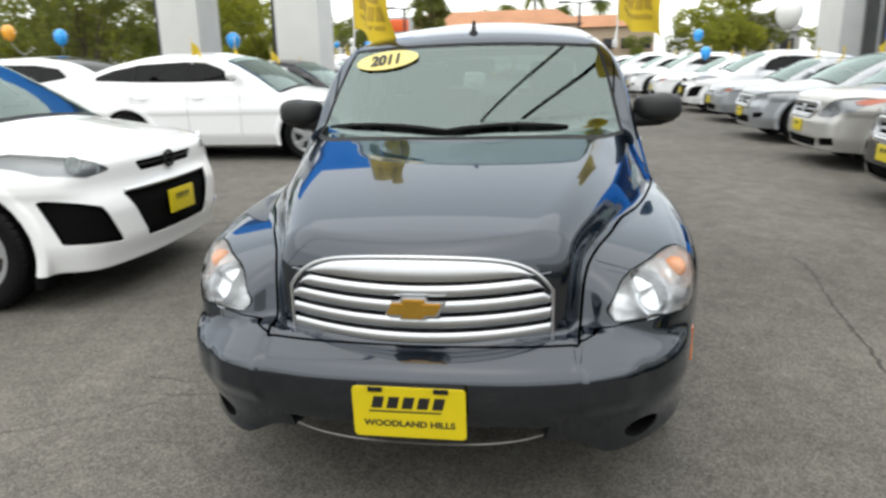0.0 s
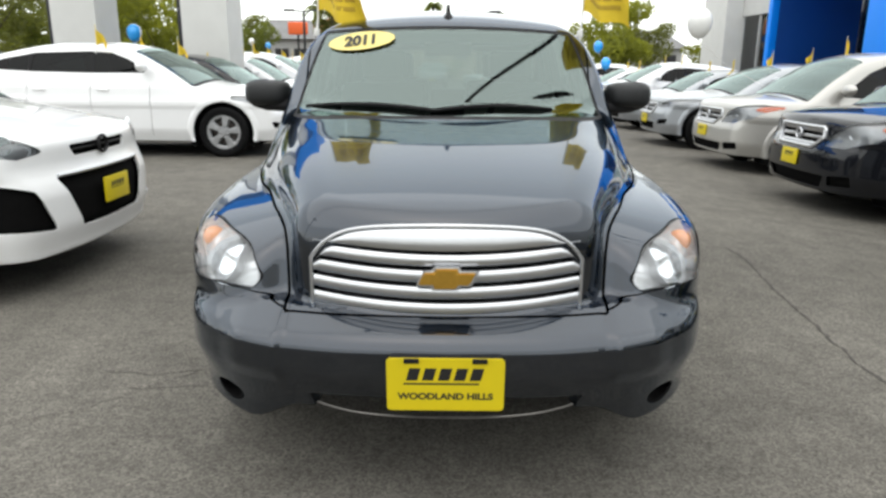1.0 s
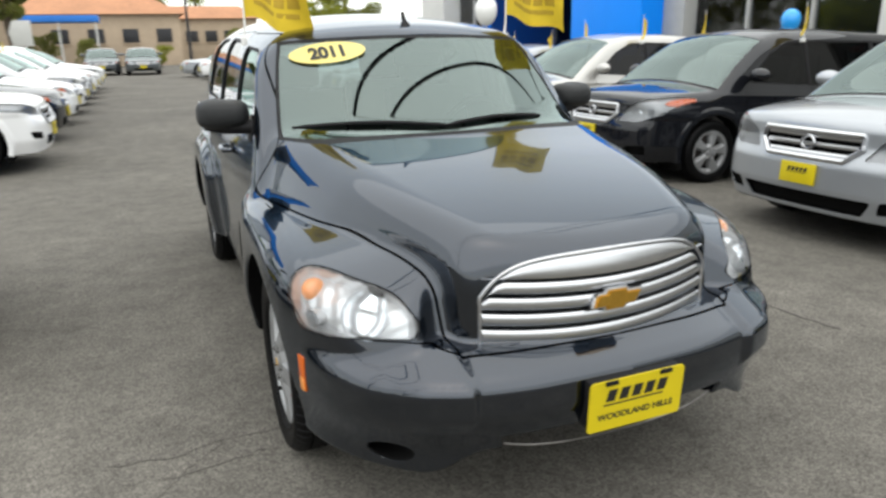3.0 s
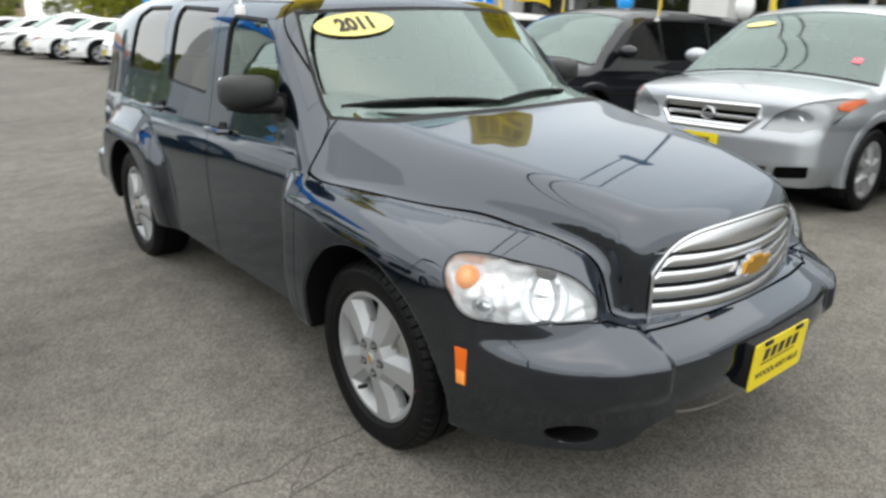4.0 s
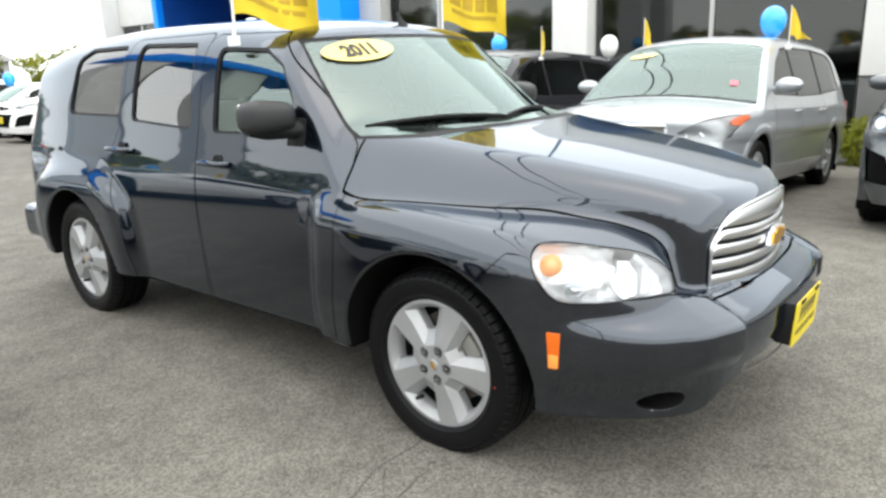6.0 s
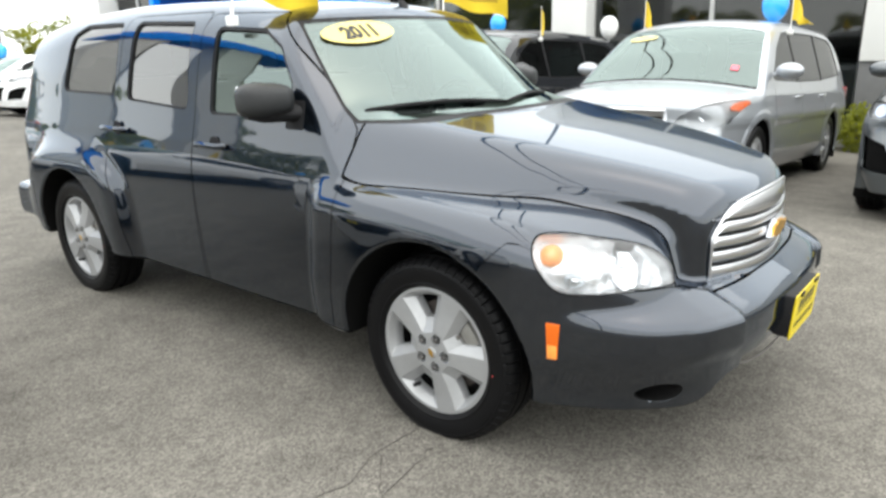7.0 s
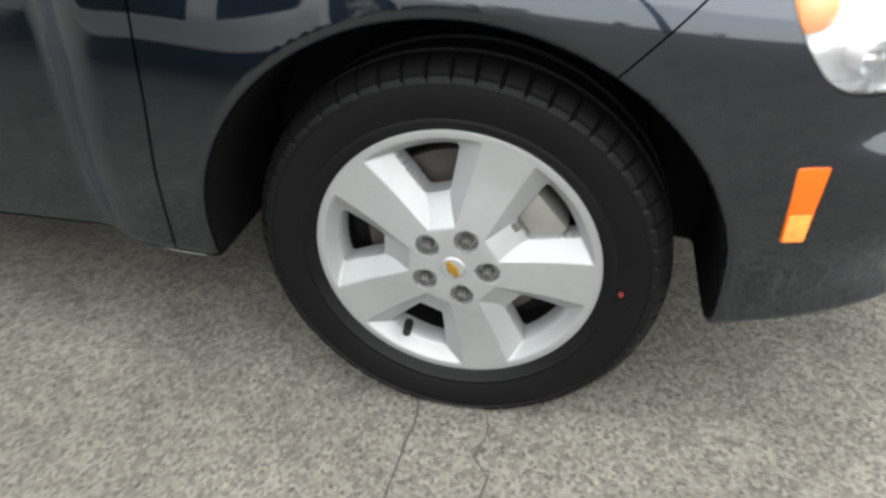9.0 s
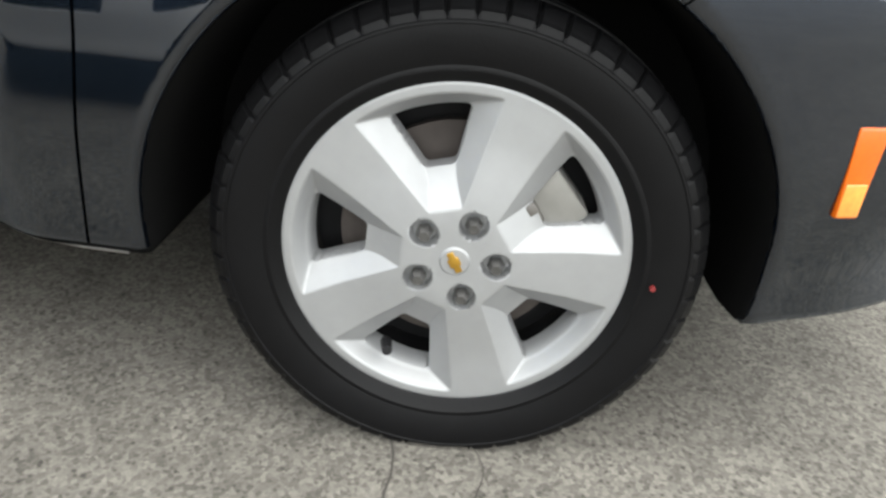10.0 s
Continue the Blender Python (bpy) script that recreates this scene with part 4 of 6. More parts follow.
def wheel(name, label, R, half, tyre_r, spokes, window, lugs, mats, fine=1.0, blocks=64, parent=None, detail=True, recess=None, turn=0.0, flat=None):
    """A wheel round x with its face to -x: tyre, alloy, lug nuts, cap, brake."""
    tyre = tyre_mesh(tyre_r, half, R - 0.004, blocks)
    if flat is not None:
        for v in tyre.vertices:
            if v.co.z < -flat:
                v.co.x *= 1 + 1.2 * (-flat - v.co.z)
                v.co.z = -flat
            elif v.co.z < -0.6 * tyre_r:
                v.co.x *= 1 + 0.35 * (-0.6 * tyre_r - v.co.z)
    tyre.materials.append(mats[0])
    root = new(name, tyre)
    root.parent = parent
    if label:
        root["label"] = label
    opening, lug, depth, rr, u, w, nr, nt = spoke_mesh(R, spokes, window, lugs, fine, recess=recess)
    face = -half * 0.84
    v = np.stack([face - depth(u, w), u, w], -1).reshape(-1, 3)
    s = opening(u, w).reshape(-1)
    # move the rim points of each opening onto its outline
    e = 1e-4
    for _ in range(3):
        gu = (opening(v[:, 1] + e, v[:, 2]) - opening(v[:, 1] - e, v[:, 2])) / (2 * e)
        gw = (opening(v[:, 1], v[:, 2] + e) - opening(v[:, 1], v[:, 2] - e)) / (2 * e)
        near = np.abs(s) < 0.0032 / fine
        k = np.where(near, s / np.maximum(gu * gu + gw * gw, 0.1), 0)
        v[:, 1] -= k * gu
        v[:, 2] -= k * gw
        s = opening(v[:, 1], v[:, 2])
    v[:, 0] = face - depth(v[:, 1], v[:, 2])
    faces, rim = [], {}
    for i in range(nr - 1):
        for j in range(nt):
            q = (i * nt + j, i * nt + (j + 1) % nt, (i + 1) * nt + (j + 1) % nt, (i + 1) * nt + j)
            if sum(s[k] for k in q) / 4 > -0.0003:
                faces.append(q)
    seen = {(a, b) for f in faces for a, b in zip(f, f[1:] + f[:1])}
    edge = [(a, b) for a, b in seen if (b, a) not in seen]
    ids = {}
    pts = v.tolist()
    for a in sorted({k for e2 in edge for k in e2}):
        ids[a] = len(pts)
        pts.append([pts[a][0] + 0.035, pts[a][1] * 0.985, pts[a][2] * 0.985])
    faces += [(b, a, ids[a], ids[b]) for a, b in edge]
    me = bpy.data.meshes.new("alloy")
    me.from_pydata(pts, [], [f[::-1] for f in faces])
    me.materials.append(mats[1])
    me.polygons.foreach_set("use_smooth", [True] * len(me.polygons))
    me.set_sharp_from_angle(angle=radians(62))
    alloy = new("alloy", me)
    alloy.parent = root
    alloy["label"] = "silver painted spoked alloy"
    alloy.matrix_basis = pose(0, 0, 0, turn, 0, 0)
    part("barrel", disc_turn([(R * 0.90, face + 0.03), (R * 0.91, half * 0.8), (R * 0.95, half * 0.84)], 48, caps=False), BLACK, root, "dark wheel barrel")
    part("dust_shield", disc_turn([(0.0, 0.02), (R * 0.88, 0.02), (R * 0.89, 0.03), (0.0, 0.032)], 40), BLACK, root, "black dust shield")
    part("brake_disc", disc_turn([(0.0, -0.005), (R * 0.70, -0.005), (R * 0.70, 0.012), (0.0, 0.012)], 40, "x", pose(-0.012, 0, 0)), DISC, root, "worn brake disc")
    if detail:
        for k in range(spokes):
            a = 2 * math.pi * k / spokes
            y, z = lugs * math.sin(a), lugs * math.cos(a)
            part("lug_nut", disc_turn([(0.0, -0.012), (0.007, -0.013), (0.0105, -0.008), (0.012, 0.004), (0.0, 0.004)], 6, "x", pose(face - 0.008, y, z)), NUT, alloy, "dark lug nut")
        cap = part("hub_cap", disc_turn([(0.0, -0.004), (0.018, -0.003), (0.0225, 0.002), (0.023, 0.02), (0.0, 0.02)], 32, "x", pose(face - 0.012, 0, 0)), ALLOY, alloy, "silver hub cap")
        bm = a_box((-0.002, -0.015, -0.0045), (0.002, 0.015, 0.0045), 0.001, pose(face - 0.016, 0, 0, 38, 0, 0))
        box(bm, (-0.002, -0.006, -0.0075), (0.002, 0.006, 0.0075), 0.001, pose(face - 0.0162, 0, 0, 38, 0, 0))
        part("cap_badge", bm, GOLD, cap, "gold badge")
        part("valve", tube([(face + 0.02, 0.088, -0.156), (face - 0.014, 0.083, -0.149)], [0.0085, 0.0075], 8), BLACK, root, "black tyre valve")
        bm = a_box((-0.03, -0.055, -0.03), (0.03, 0.055, 0.03), 0.012)
        bmesh.ops.transform(bm, matrix=pose(-0.03, -0.118, 0.085, 50, 0, 0), verts=bm.verts)
        part("caliper", bm, CALIPER, root, "pale brake caliper")
        bm = a_box((-0.02, -0.022, -0.02), (0.02, 0.022, 0.02), 0.008, pose(-0.045, -0.088, 0.055, 50, 0, 0))
        box(bm, (-0.016, -0.008, -0.008), (0.016, 0.008, 0.008), 0.003, pose(-0.06, -0.094, 0.07, 50, 0, 0))
        part("caliper_bracket", bm, STEEL, root, "dull steel bracket and bolt")
    return root

wagon = hero_car()
for y in (AXLE_F, AXLE_R):
    for s in (-1, 1):
        w = wheel("wheel", "black tyre on a five-spoke silver alloy wheel", 0.237, 0.108, 0.336, 5, hero_window, 0.0553, (RUBBER, ALLOY), 1.9, 57, wagon, True, hero_recess, 22, HUB_Z - GROUND) if (y, s) == (AXLE_F, -1) else copy_thing(w, Matrix())
        if (y, s) == (AXLE_F, -1):
            part("paint_dot", disc_turn([(0.0, -0.001), (0.0035, -0.0006), (0.004, 0.004), (0.0, 0.004)], 14, "x", pose(-0.108, -0.262, -0.012)), REDPAINT, w, "small red paint dot on the sidewall")
        w.parent = wagon
        w.matrix_basis = pose(-0.724, y, HUB_Z) if s < 0 else pose(0.724, y, HUB_Z, 0, 0, 180)


# ---- the dealer's other cars ----
KINDS = {
    "minivan": dict(
        length=5.10, half=0.98, axles=(1.02, 4.0), tyre=0.34,
        deck=((0.0, 0.79), (0.06, 0.86), (0.3, 0.955), (0.7, 1.025), (1.0, 1.055), (1.4, 1.075), (4.6, 1.10), (5.1, 1.05)),
        roof=((0.5, 0.85), (0.95, 1.04), (1.4, 1.38), (1.8, 1.62), (2.2, 1.705), (3.0, 1.74), (4.2, 1.73), (4.75, 1.66), (5.0, 1.45), (5.15, 1.0)),
        plan=((0.0, 0.60), (0.1, 0.74), (0.3, 0.87), (0.7, 0.95), (1.2, 0.98), (4.2, 0.98), (5.1, 0.92)),
        screen=(1.00, 1.78), belt=1.05,
        windows=([(1.52, 1.11), (2.36, 1.10), (2.36, 1.54), (2.12, 1.52), (1.84, 1.38)], [(2.44, 1.10), (3.46, 1.12), (3.44, 1.57), (2.44, 1.545)], [(3.54, 1.13), (4.58, 1.19), (4.44, 1.48), (4.2, 1.55), (3.54, 1.57)]),
        lamp=[(0.47, 0.655), (0.72, 0.66), (0.89, 0.735), (0.93, 0.895), (0.86, 0.905), (0.70, 0.85), (0.54, 0.76)],
        amber=(0.90, 0.865), grille=[(-0.31, 0.62), (0.31, 0.62), (0.41, 0.72), (0.40, 0.81), (-0.40, 0.81), (-0.41, 0.72)], bars=3, rim=True,
        intake=[(-0.48, 0.27), (0.48, 0.27), (0.54, 0.36), (-0.54, 0.36)], vents=[(0.60, 0.30), (0.80, 0.32), (0.81, 0.39), (0.62, 0.37)], badge=(0.725, CHROME), plate=0.50),
    "crossover": dict(
        length=4.68, half=0.935, axles=(0.90, 3.65), tyre=0.36,
        deck=((0.0, 0.76), (0.05, 0.84), (0.25, 0.93), (0.6, 1.0), (1.1, 1.07), (1.5, 1.09), (4.2, 1.16), (4.68, 1.05)),
        roof=((0.6, 0.85), (1.05, 1.07), (1.5, 1.34), (1.95, 1.55), (2.4, 1.62), (3.2, 1.63), (3.9, 1.55), (4.4, 1.36), (4.7, 1.05)),
        plan=((0.0, 0.58), (0.08, 0.70), (0.25, 0.82), (0.6, 0.91), (1.1, 0.935), (3.9, 0.935), (4.68, 0.86)),
        screen=(1.10, 1.92), belt=1.08,
        windows=([(1.78, 1.14), (2.42, 1.12), (2.42, 1.44), (2.2, 1.42), (2.0, 1.34)], [(2.54, 1.12), (3.30, 1.15), (3.28, 1.43), (2.54, 1.45)], [(3.42, 1.17), (3.90, 1.24), (3.75, 1.36), (3.42, 1.41)]),
        lamp=[(0.58, 0.815), (0.72, 0.795), (0.86, 0.825), (0.91, 0.91), (0.82, 0.925), (0.70, 0.885)],
        amber=None, grille=[(-0.30, 0.775), (0.30, 0.775), (0.33, 0.815), (-0.33, 0.815)], bars=1, rim=False,
        intake=[(-0.36, 0.37), (0.36, 0.37), (0.50, 0.655), (-0.50, 0.655)], vents=[(0.60, 0.39), (0.84, 0.42), (0.87, 0.66), (0.70, 0.60)], badge=(0.80, BLACK), plate=0.53),
    "hatchback": dict(
        length=5.0, half=0.95, axles=(0.88, 3.68), tyre=0.355,
        deck=((0.0, 0.72), (0.06, 0.80), (0.3, 0.89), (0.7, 0.955), (1.25, 1.03), (1.6, 1.05), (4.4, 1.14), (5.0, 1.02)),
        roof=((0.7, 0.85), (1.2, 1.03), (1.7, 1.32), (2.1, 1.50), (2.6, 1.58), (3.1, 1.585), (3.8, 1.49), (4.5, 1.27), (4.95, 1.02)),
        plan=((0.0, 0.60), (0.08, 0.72), (0.25, 0.83), (0.6, 0.92), (1.1, 0.95), (4.2, 0.95), (5.0, 0.84)),
        screen=(1.25, 2.12), belt=1.05,
        windows=([(1.96, 1.185), (2.62, 1.18), (2.62, 1.405), (2.4, 1.39), (2.18, 1.31)], [(2.70, 1.18), (3.50, 1.195), (3.46, 1.385), (2.70, 1.41)], [(3.58, 1.20), (4.14, 1.225), (3.88, 1.31), (3.58, 1.36)]),
        lamp=[(0.50, 0.68), (0.72, 0.70), (0.90, 0.755), (0.935, 0.815), (0.90, 0.845), (0.70, 0.795), (0.54, 0.74)],
        amber=None, grille=[(-0.36, 0.56), (0.36, 0.56), (0.42, 0.73), (-0.42, 0.73)], bars=3, rim=True,
        intake=[(-0.40, 0.30), (0.40, 0.30), (0.46, 0.40), (-0.46, 0.40)], vents=[(0.60, 0.40), (0.78, 0.42), (0.80, 0.48), (0.62, 0.46)], badge=(0.65, CHROME), plate=0.46),
    "sedan": dict(
        length=4.75, half=0.91, axles=(0.93, 3.65), tyre=0.325,
        deck=((0.0, 0.66), (0.06, 0.73), (0.3, 0.82), (0.8, 0.89), (1.3, 0.955), (1.7, 0.98), (3.8, 1.04), (4.5, 1.05), (4.75, 0.98)),
        roof=((0.8, 0.80), (1.25, 0.955), (1.7, 1.22), (2.1, 1.40), (2.5, 1.455), (3.0, 1.45), (3.5, 1.33), (4.05, 1.06), (4.4, 0.9)),
        plan=((0.0, 0.56), (0.08, 0.69), (0.25, 0.80), (0.6, 0.88), (1.1, 0.91), (3.9, 0.91), (4.75, 0.82)),
        screen=(1.28, 2.08), belt=0.99,
        windows=([(1.86, 1.05), (2.52, 1.03), (2.52, 1.30), (2.3, 1.28), (2.08, 1.2)], [(2.64, 1.03), (3.30, 1.06), (3.22, 1.26), (2.64, 1.30)], [(3.42, 1.07), (3.66, 1.10), (3.5, 1.17), (3.42, 1.20)]),
        lamp=[(0.45, 0.60), (0.70, 0.62), (0.84, 0.72), (0.82, 0.75), (0.68, 0.72), (0.50, 0.66)],
        amber=(0.76, 0.69), grille=[(-0.28, 0.58), (0.28, 0.58), (0.32, 0.67), (-0.32, 0.67)], bars=2, rim=True,
        intake=[(-0.42, 0.27), (0.42, 0.27), (0.48, 0.37), (-0.48, 0.37)], vents=None, badge=(0.63, CHROME), plate=0.46),
}


def car_field(k):
    deck, roof, plan = curve_of(*k["deck"]), curve_of(*k["roof"]), curve_of(*k["plan"])
    half, length, belt = k["half"], k["length"], k["belt"]

    def field(x, y, z):
        X = np.sqrt(x * x + 1e-6)
        wide = plan(y)
        side = wide - 0.07 * step(0.42, 0.18, z) - 0.05 * step(0.75, 1.1, z) + 0.012 * step(0.66, 0.72, z) * step(0.86, 0.74, z)
        low = smax(X - side, z - deck(y) + 0.09 * X * X, 0.09)
        nose = 0.05 + 0.22 * X ** 2.4 + 0.06 * step(0.55, 0.75, z) + 0.05 * step(0.42, 0.22, z)
        low = smax(low, nose - y, 0.07)
        low = smax(low, y - length + 0.10 * X * X + 0.05 * step(0.5, 0.2, z), 0.08)
        cab = smax(X - (wide - 0.055) + 0.34 * np.maximum(z - belt, -0.1), z - roof(y) + 0.11 * X * X, 0.12)
        cab = smax(cab, belt - 0.35 - z, 0.05)
        cab = smax(smax(cab, k["roof"][0][0] + 0.1 - y, 0.05), y - length + 0.06, 0.06)
        f = smin(low, cab, 0.035)
        f = smax(f, 0.22 - z, 0.03)
        for axle in k["axles"]:
            arch = np.sqrt((y - axle) ** 2 + (np.maximum(z, 0.2) - k["tyre"]) ** 2) - k["tyre"] - 0.055
            flare = smax(np.sqrt((y - axle) ** 2 + (z - k["tyre"]) ** 2) - k["tyre"] - 0.12, X - wide - 0.008, 0.02)
            f = smin(f, smax(flare, 0.6 - X, 0.02), 0.03)
            f = smax(f, -np.maximum(arch, half - 0.33 - X), 0.016)
        return f

    return field, roof, plan, deck


WHEELS = {}


def plain_wheel(r):
    """One road wheel with its face to -x, kept for copying."""
    if r not in WHEELS:
        WHEELS[r] = wheel("wheel", "black tyre on a silver alloy wheel", 0.238, 0.105, r, 5, small_window, 0.055, (RUBBER, ALLOY), 0.45, 40, None, False, None, 10, None)
        WHEELS[r].location = (0, 0, -50)
    return WHEELS[r]


def window_band(windows):
    """One outline round a row of side windows."""
    first, last = windows[0], windows[-1]
    low = [first[0], first[1]] + [windows[1][0], windows[1][1]] + [last[0], last[1]]
    high = last[2:] + windows[1][2:][:2] + first[2:]
    return low + high


def car(kind, paint, label, m, cell=0.024):
    """A parked car; local front at y = 0, turned to -y."""
    k = KINDS[kind]
    field, roof, plan, deck = car_field(k)
    root = thing(kind if kind != "hatchback" else "hatchback_car", label, "car", "parked cars", at=m)
    half, length = k["half"], k["length"]
    skin = Skin(field, (-half - 0.08, -0.08, 0.14), (half + 0.08, length + 0.1, max(p[1] for p in k["roof"]) + 0.08), cell)
    body = skin.all

    def take(side, region=None):
        nonlocal body
        got, body = skin.cut(body, side)
        return got

    def seam(at, z0, z1):
        """A thin upright gap on both sides."""
        nonlocal body
        fore, aft = skin.cut(body, lambda x, y, z: y - at + 0.004)
        strip, aft = skin.cut(aft, lambda x, y, z: y - at - 0.004)
        _, keep = skin.cut(strip, lambda x, y, z: np.maximum(0.4 - np.abs(x), np.abs(z - (z0 + z1) / 2) - (z1 - z0) / 2))
        body = (np.concatenate([fore[0], keep[0], aft[0]]), fore[1] + keep[1] + aft[1])

    def liner(x, y, z):
        a = np.full(np.shape(y), 9.0)
        for axle in k["axles"]:
            a = np.minimum(a, np.hypot(y - axle, np.maximum(z, 0.2) - k["tyre"]) - k["tyre"] - 0.056)
        return np.minimum(np.maximum(a, np.abs(x) - half + 0.012), z - 0.228)
    skin.panel("wheel_arch_liner", take(liner), LINER, root, "black arch liners", flange=0)
    y0, y1 = k["screen"]
    top = k["belt"]

    def cabside(x, y, z):
        return plan(y) - 0.055 - 0.34 * (z - top)

    def screen(x, y, z):
        return np.maximum(np.maximum(np.abs(x) - cabside(x, y, z) + 0.05, deck(y) - 0.09 * x * x + 0.03 - z), np.maximum(y - y1 + 0.05 * x * x, y0 - 0.25 - y + 0.2 * x * x))
    pane = take(screen)
    band = take(lambda x, y, z: np.maximum(np.maximum(np.abs(x) - cabside(x, y, z) + 0.05, deck(y) - 0.09 * x * x + 0.010 - z), np.maximum(y - y1 + 0.05 * x * x, y0 - 0.27 - y + 0.2 * x * x)))
    skin.panel("cowl", band, BLACK, root, "black cowl below the windscreen", lift=-0.003)
    skin.panel("windshield", pane, GLASS, root, "tinted windscreen", lift=-0.004, flange=0).visible_shadow = False

    def backlight(x, y, z):
        ridge = k["roof"][-4][0] + 0.12
        return np.maximum(np.maximum(np.abs(x) - cabside(x, y, z) + 0.09, deck(y) + 0.05 - z), ridge - y)
    pane = take(backlight)
    w = skin.panel("rear_glass", pane, TINT, root, "dark rear glass", lift=-0.004, flange=0)
    shapes = [rounded(pts, 0.018) for pts in k["windows"]]
    hull = rounded(window_band(k["windows"]), 0.03)
    for s in (-1, 1):
        band, body = skin.cut(body, lambda x, y, z: np.maximum(hull(y, z), 0.4 - s * x))
        for shape in shapes:
            pane, band = skin.cut(band, lambda x, y, z: shape(y, z))
            skin.panel("side_window", pane, TINT, root, "dark side window", lift=-0.006, flange=0)
        skin.panel("window_frame", band, BLACK, root, "black window frame", lift=-0.002, flange=0.01)
    grille = rounded(k["grille"], 0.012)
    got = take(lambda x, y, z: np.maximum(grille(x, z), y - 0.4))
    g = skin.panel("grille", got, LINER, root, "black grille with chrome bars", lift=-0.03, flange=-0.028)
    xs = max(p[0] for p in k["grille"])
    z0, z1 = min(p[1] for p in k["grille"]), max(p[1] for p in k["grille"])

    def nose_y(x, z):
        return 0.05 + 0.22 * abs(x) ** 2.4 + 0.06 * float(step(0.55, 0.75, np.array(z)))
    for b in range(k["bars"]):
        z = z0 + (z1 - z0) * (b + 0.5) / k["bars"]
        span = xs * (0.9 + 0.08 * (b + 0.5) / k["bars"])
        part("bar", tube([(span * i / 8, nose_y(span * i / 8, z) + 0.012, z) for i in range(-8, 9)], 0.28 * (z1 - z0) / k["bars"] if k["rim"] else 0.008, 6), CHROME if k["rim"] else BLACK, g, "slim bright bar across the grille")
    if k["rim"]:
        ring = k["grille"] + k["grille"][:1]
        pts = [(a + (c - a) * t / 6, b + (d - b) * t / 6) for (a, b), (c, d) in zip(ring, ring[1:]) for t in range(6)]
        pts.append(pts[0])
        part("grille_rim", tube([(a * 1.04, nose_y(a, b) - 0.002, b) for a, b in pts], 0.021, 6), CHROME, g, "chrome rim")
    bz, bmat = k["badge"]
    ring = [(0.055 * math.cos(a), nose_y(0, bz) - 0.012, bz + 0.048 * math.sin(a)) for a in (2 * math.pi * i / 20 for i in range(21))]
    part("badge", tube(ring, 0.011, 6), bmat, g, "plain badge")
    intake = rounded(k["intake"], 0.012)
    got = take(lambda x, y, z: np.maximum(intake(x, z), y - 0.4))
    skin.panel("lower_intake", got, LINER, root, "black lower intake", lift=-0.035, flange=-0.033)
    if not k["rim"]:
        top_z, span = k["intake"][2][1] + 0.014, k["intake"][2][0]
        part("grille_strip", tube([(span * i / 10, nose_y(span * i / 10, top_z) - 0.002, top_z) for i in range(-10, 11)], 0.012, 6), CHROME, g, "bright strip over the lower grille")
    for s in (-1, 1):
        if k["vents"]:
            vent = rounded(k["vents"], 0.012)
            got = take(lambda x, y, z: np.maximum(vent(s * x, z), y - 0.5))
            v = skin.panel("fog_vent", got, LINER, root, "black fog lamp vent", lift=-0.03, flange=-0.028)
        lampshape = rounded(k["lamp"], 0.012)
        got = take(lambda x, y, z: np.maximum(lampshape(s * x, z), y - 0.75))
        unit = skin.panel("headlight", got, LAMPGREY, root, "clear headlight", lift=-0.02, flange=-0.018)
        skin.panel("lens", got, LENS, unit, "clear lens", lift=0.002, flange=0).visible_shadow = False
        mx = sum(p[0] for p in k["lamp"]) / len(k["lamp"])
        mz = sum(p[1] for p in k["lamp"]) / len(k["lamp"])
        for bx, bz in ((mx * 0.98, mz), (mx * 0.84, mz - 0.035)):
            part("bowl", disc_turn([(0.05, -0.02), (0.042, 0.0), (0.02, 0.015), (0.0, 0.016)], 20, "y", pose(s * bx, nose_y(bx, bz) + 0.05, bz, -10, 0, s * 25)), REFLECTOR, unit, "reflector bowl")
        if k["amber"]:
            ax, az = k["amber"]
            skinny = take_amber(skin, got, s, ax, az)
            skin.panel("turn_signal", skinny, AMBER, unit, "amber turn signal", lift=-0.004, flange=0.012)
        mirror_at = k["windows"][0][0]
        my, mz = mirror_at[0] - 0.04, mirror_at[1] + 0.03
        bm = bmesh.new()
        bmesh.ops.create_uvsphere(bm, u_segments=16, v_segments=10, radius=1)
        for v in bm.verts:
            v.co.y = min(v.co.y, 0.3)
            v.co = (v.co.x * 0.125, v.co.y * 0.09, v.co.z * 0.075)
        bmesh.ops.transform(bm, matrix=pose(s * (half + 0.06), my, mz + 0.03), verts=bm.verts)
        box(bm, (-0.09, -0.02, -0.02), (0.09, 0.03, 0.02), 0.01, pose(s * (half - 0.05), my + 0.02, mz))
        part("side_mirror", bm, paint, root, "painted door mirror")
        for y in (k["windows"][0][1][0] - 0.12, k["windows"][1][1][0] - 0.12):
            part("door_handle", tube([(s * (half - 0.03), y - 0.09, 0.92), (s * (half + 0.012), y - 0.06, 0.925), (s * (half + 0.012), y + 0.06, 0.925), (s * (half - 0.03), y + 0.09, 0.92)], 0.012, 6), paint, root, "door handle")
        part("tail_light", a_box((-0.02, -0.16, -0.10), (0.03, 0.10, 0.10), 0.02, pose(s * (half - 0.10), length - 0.12, 0.92)), REDLENS, root, "red tail light")
    # door seams
    for pts in k["windows"][:2]:
        yb = pts[1][0] + 0.06
        seam(yb, 0.30, top + 0.02)
    seam(k["windows"][0][0][0] - 0.10, 0.30, top - 0.05)
    edge = k["screen"][0] - 0.16
    ahead, body = skin.cut(body, lambda x, y, z: y - edge)
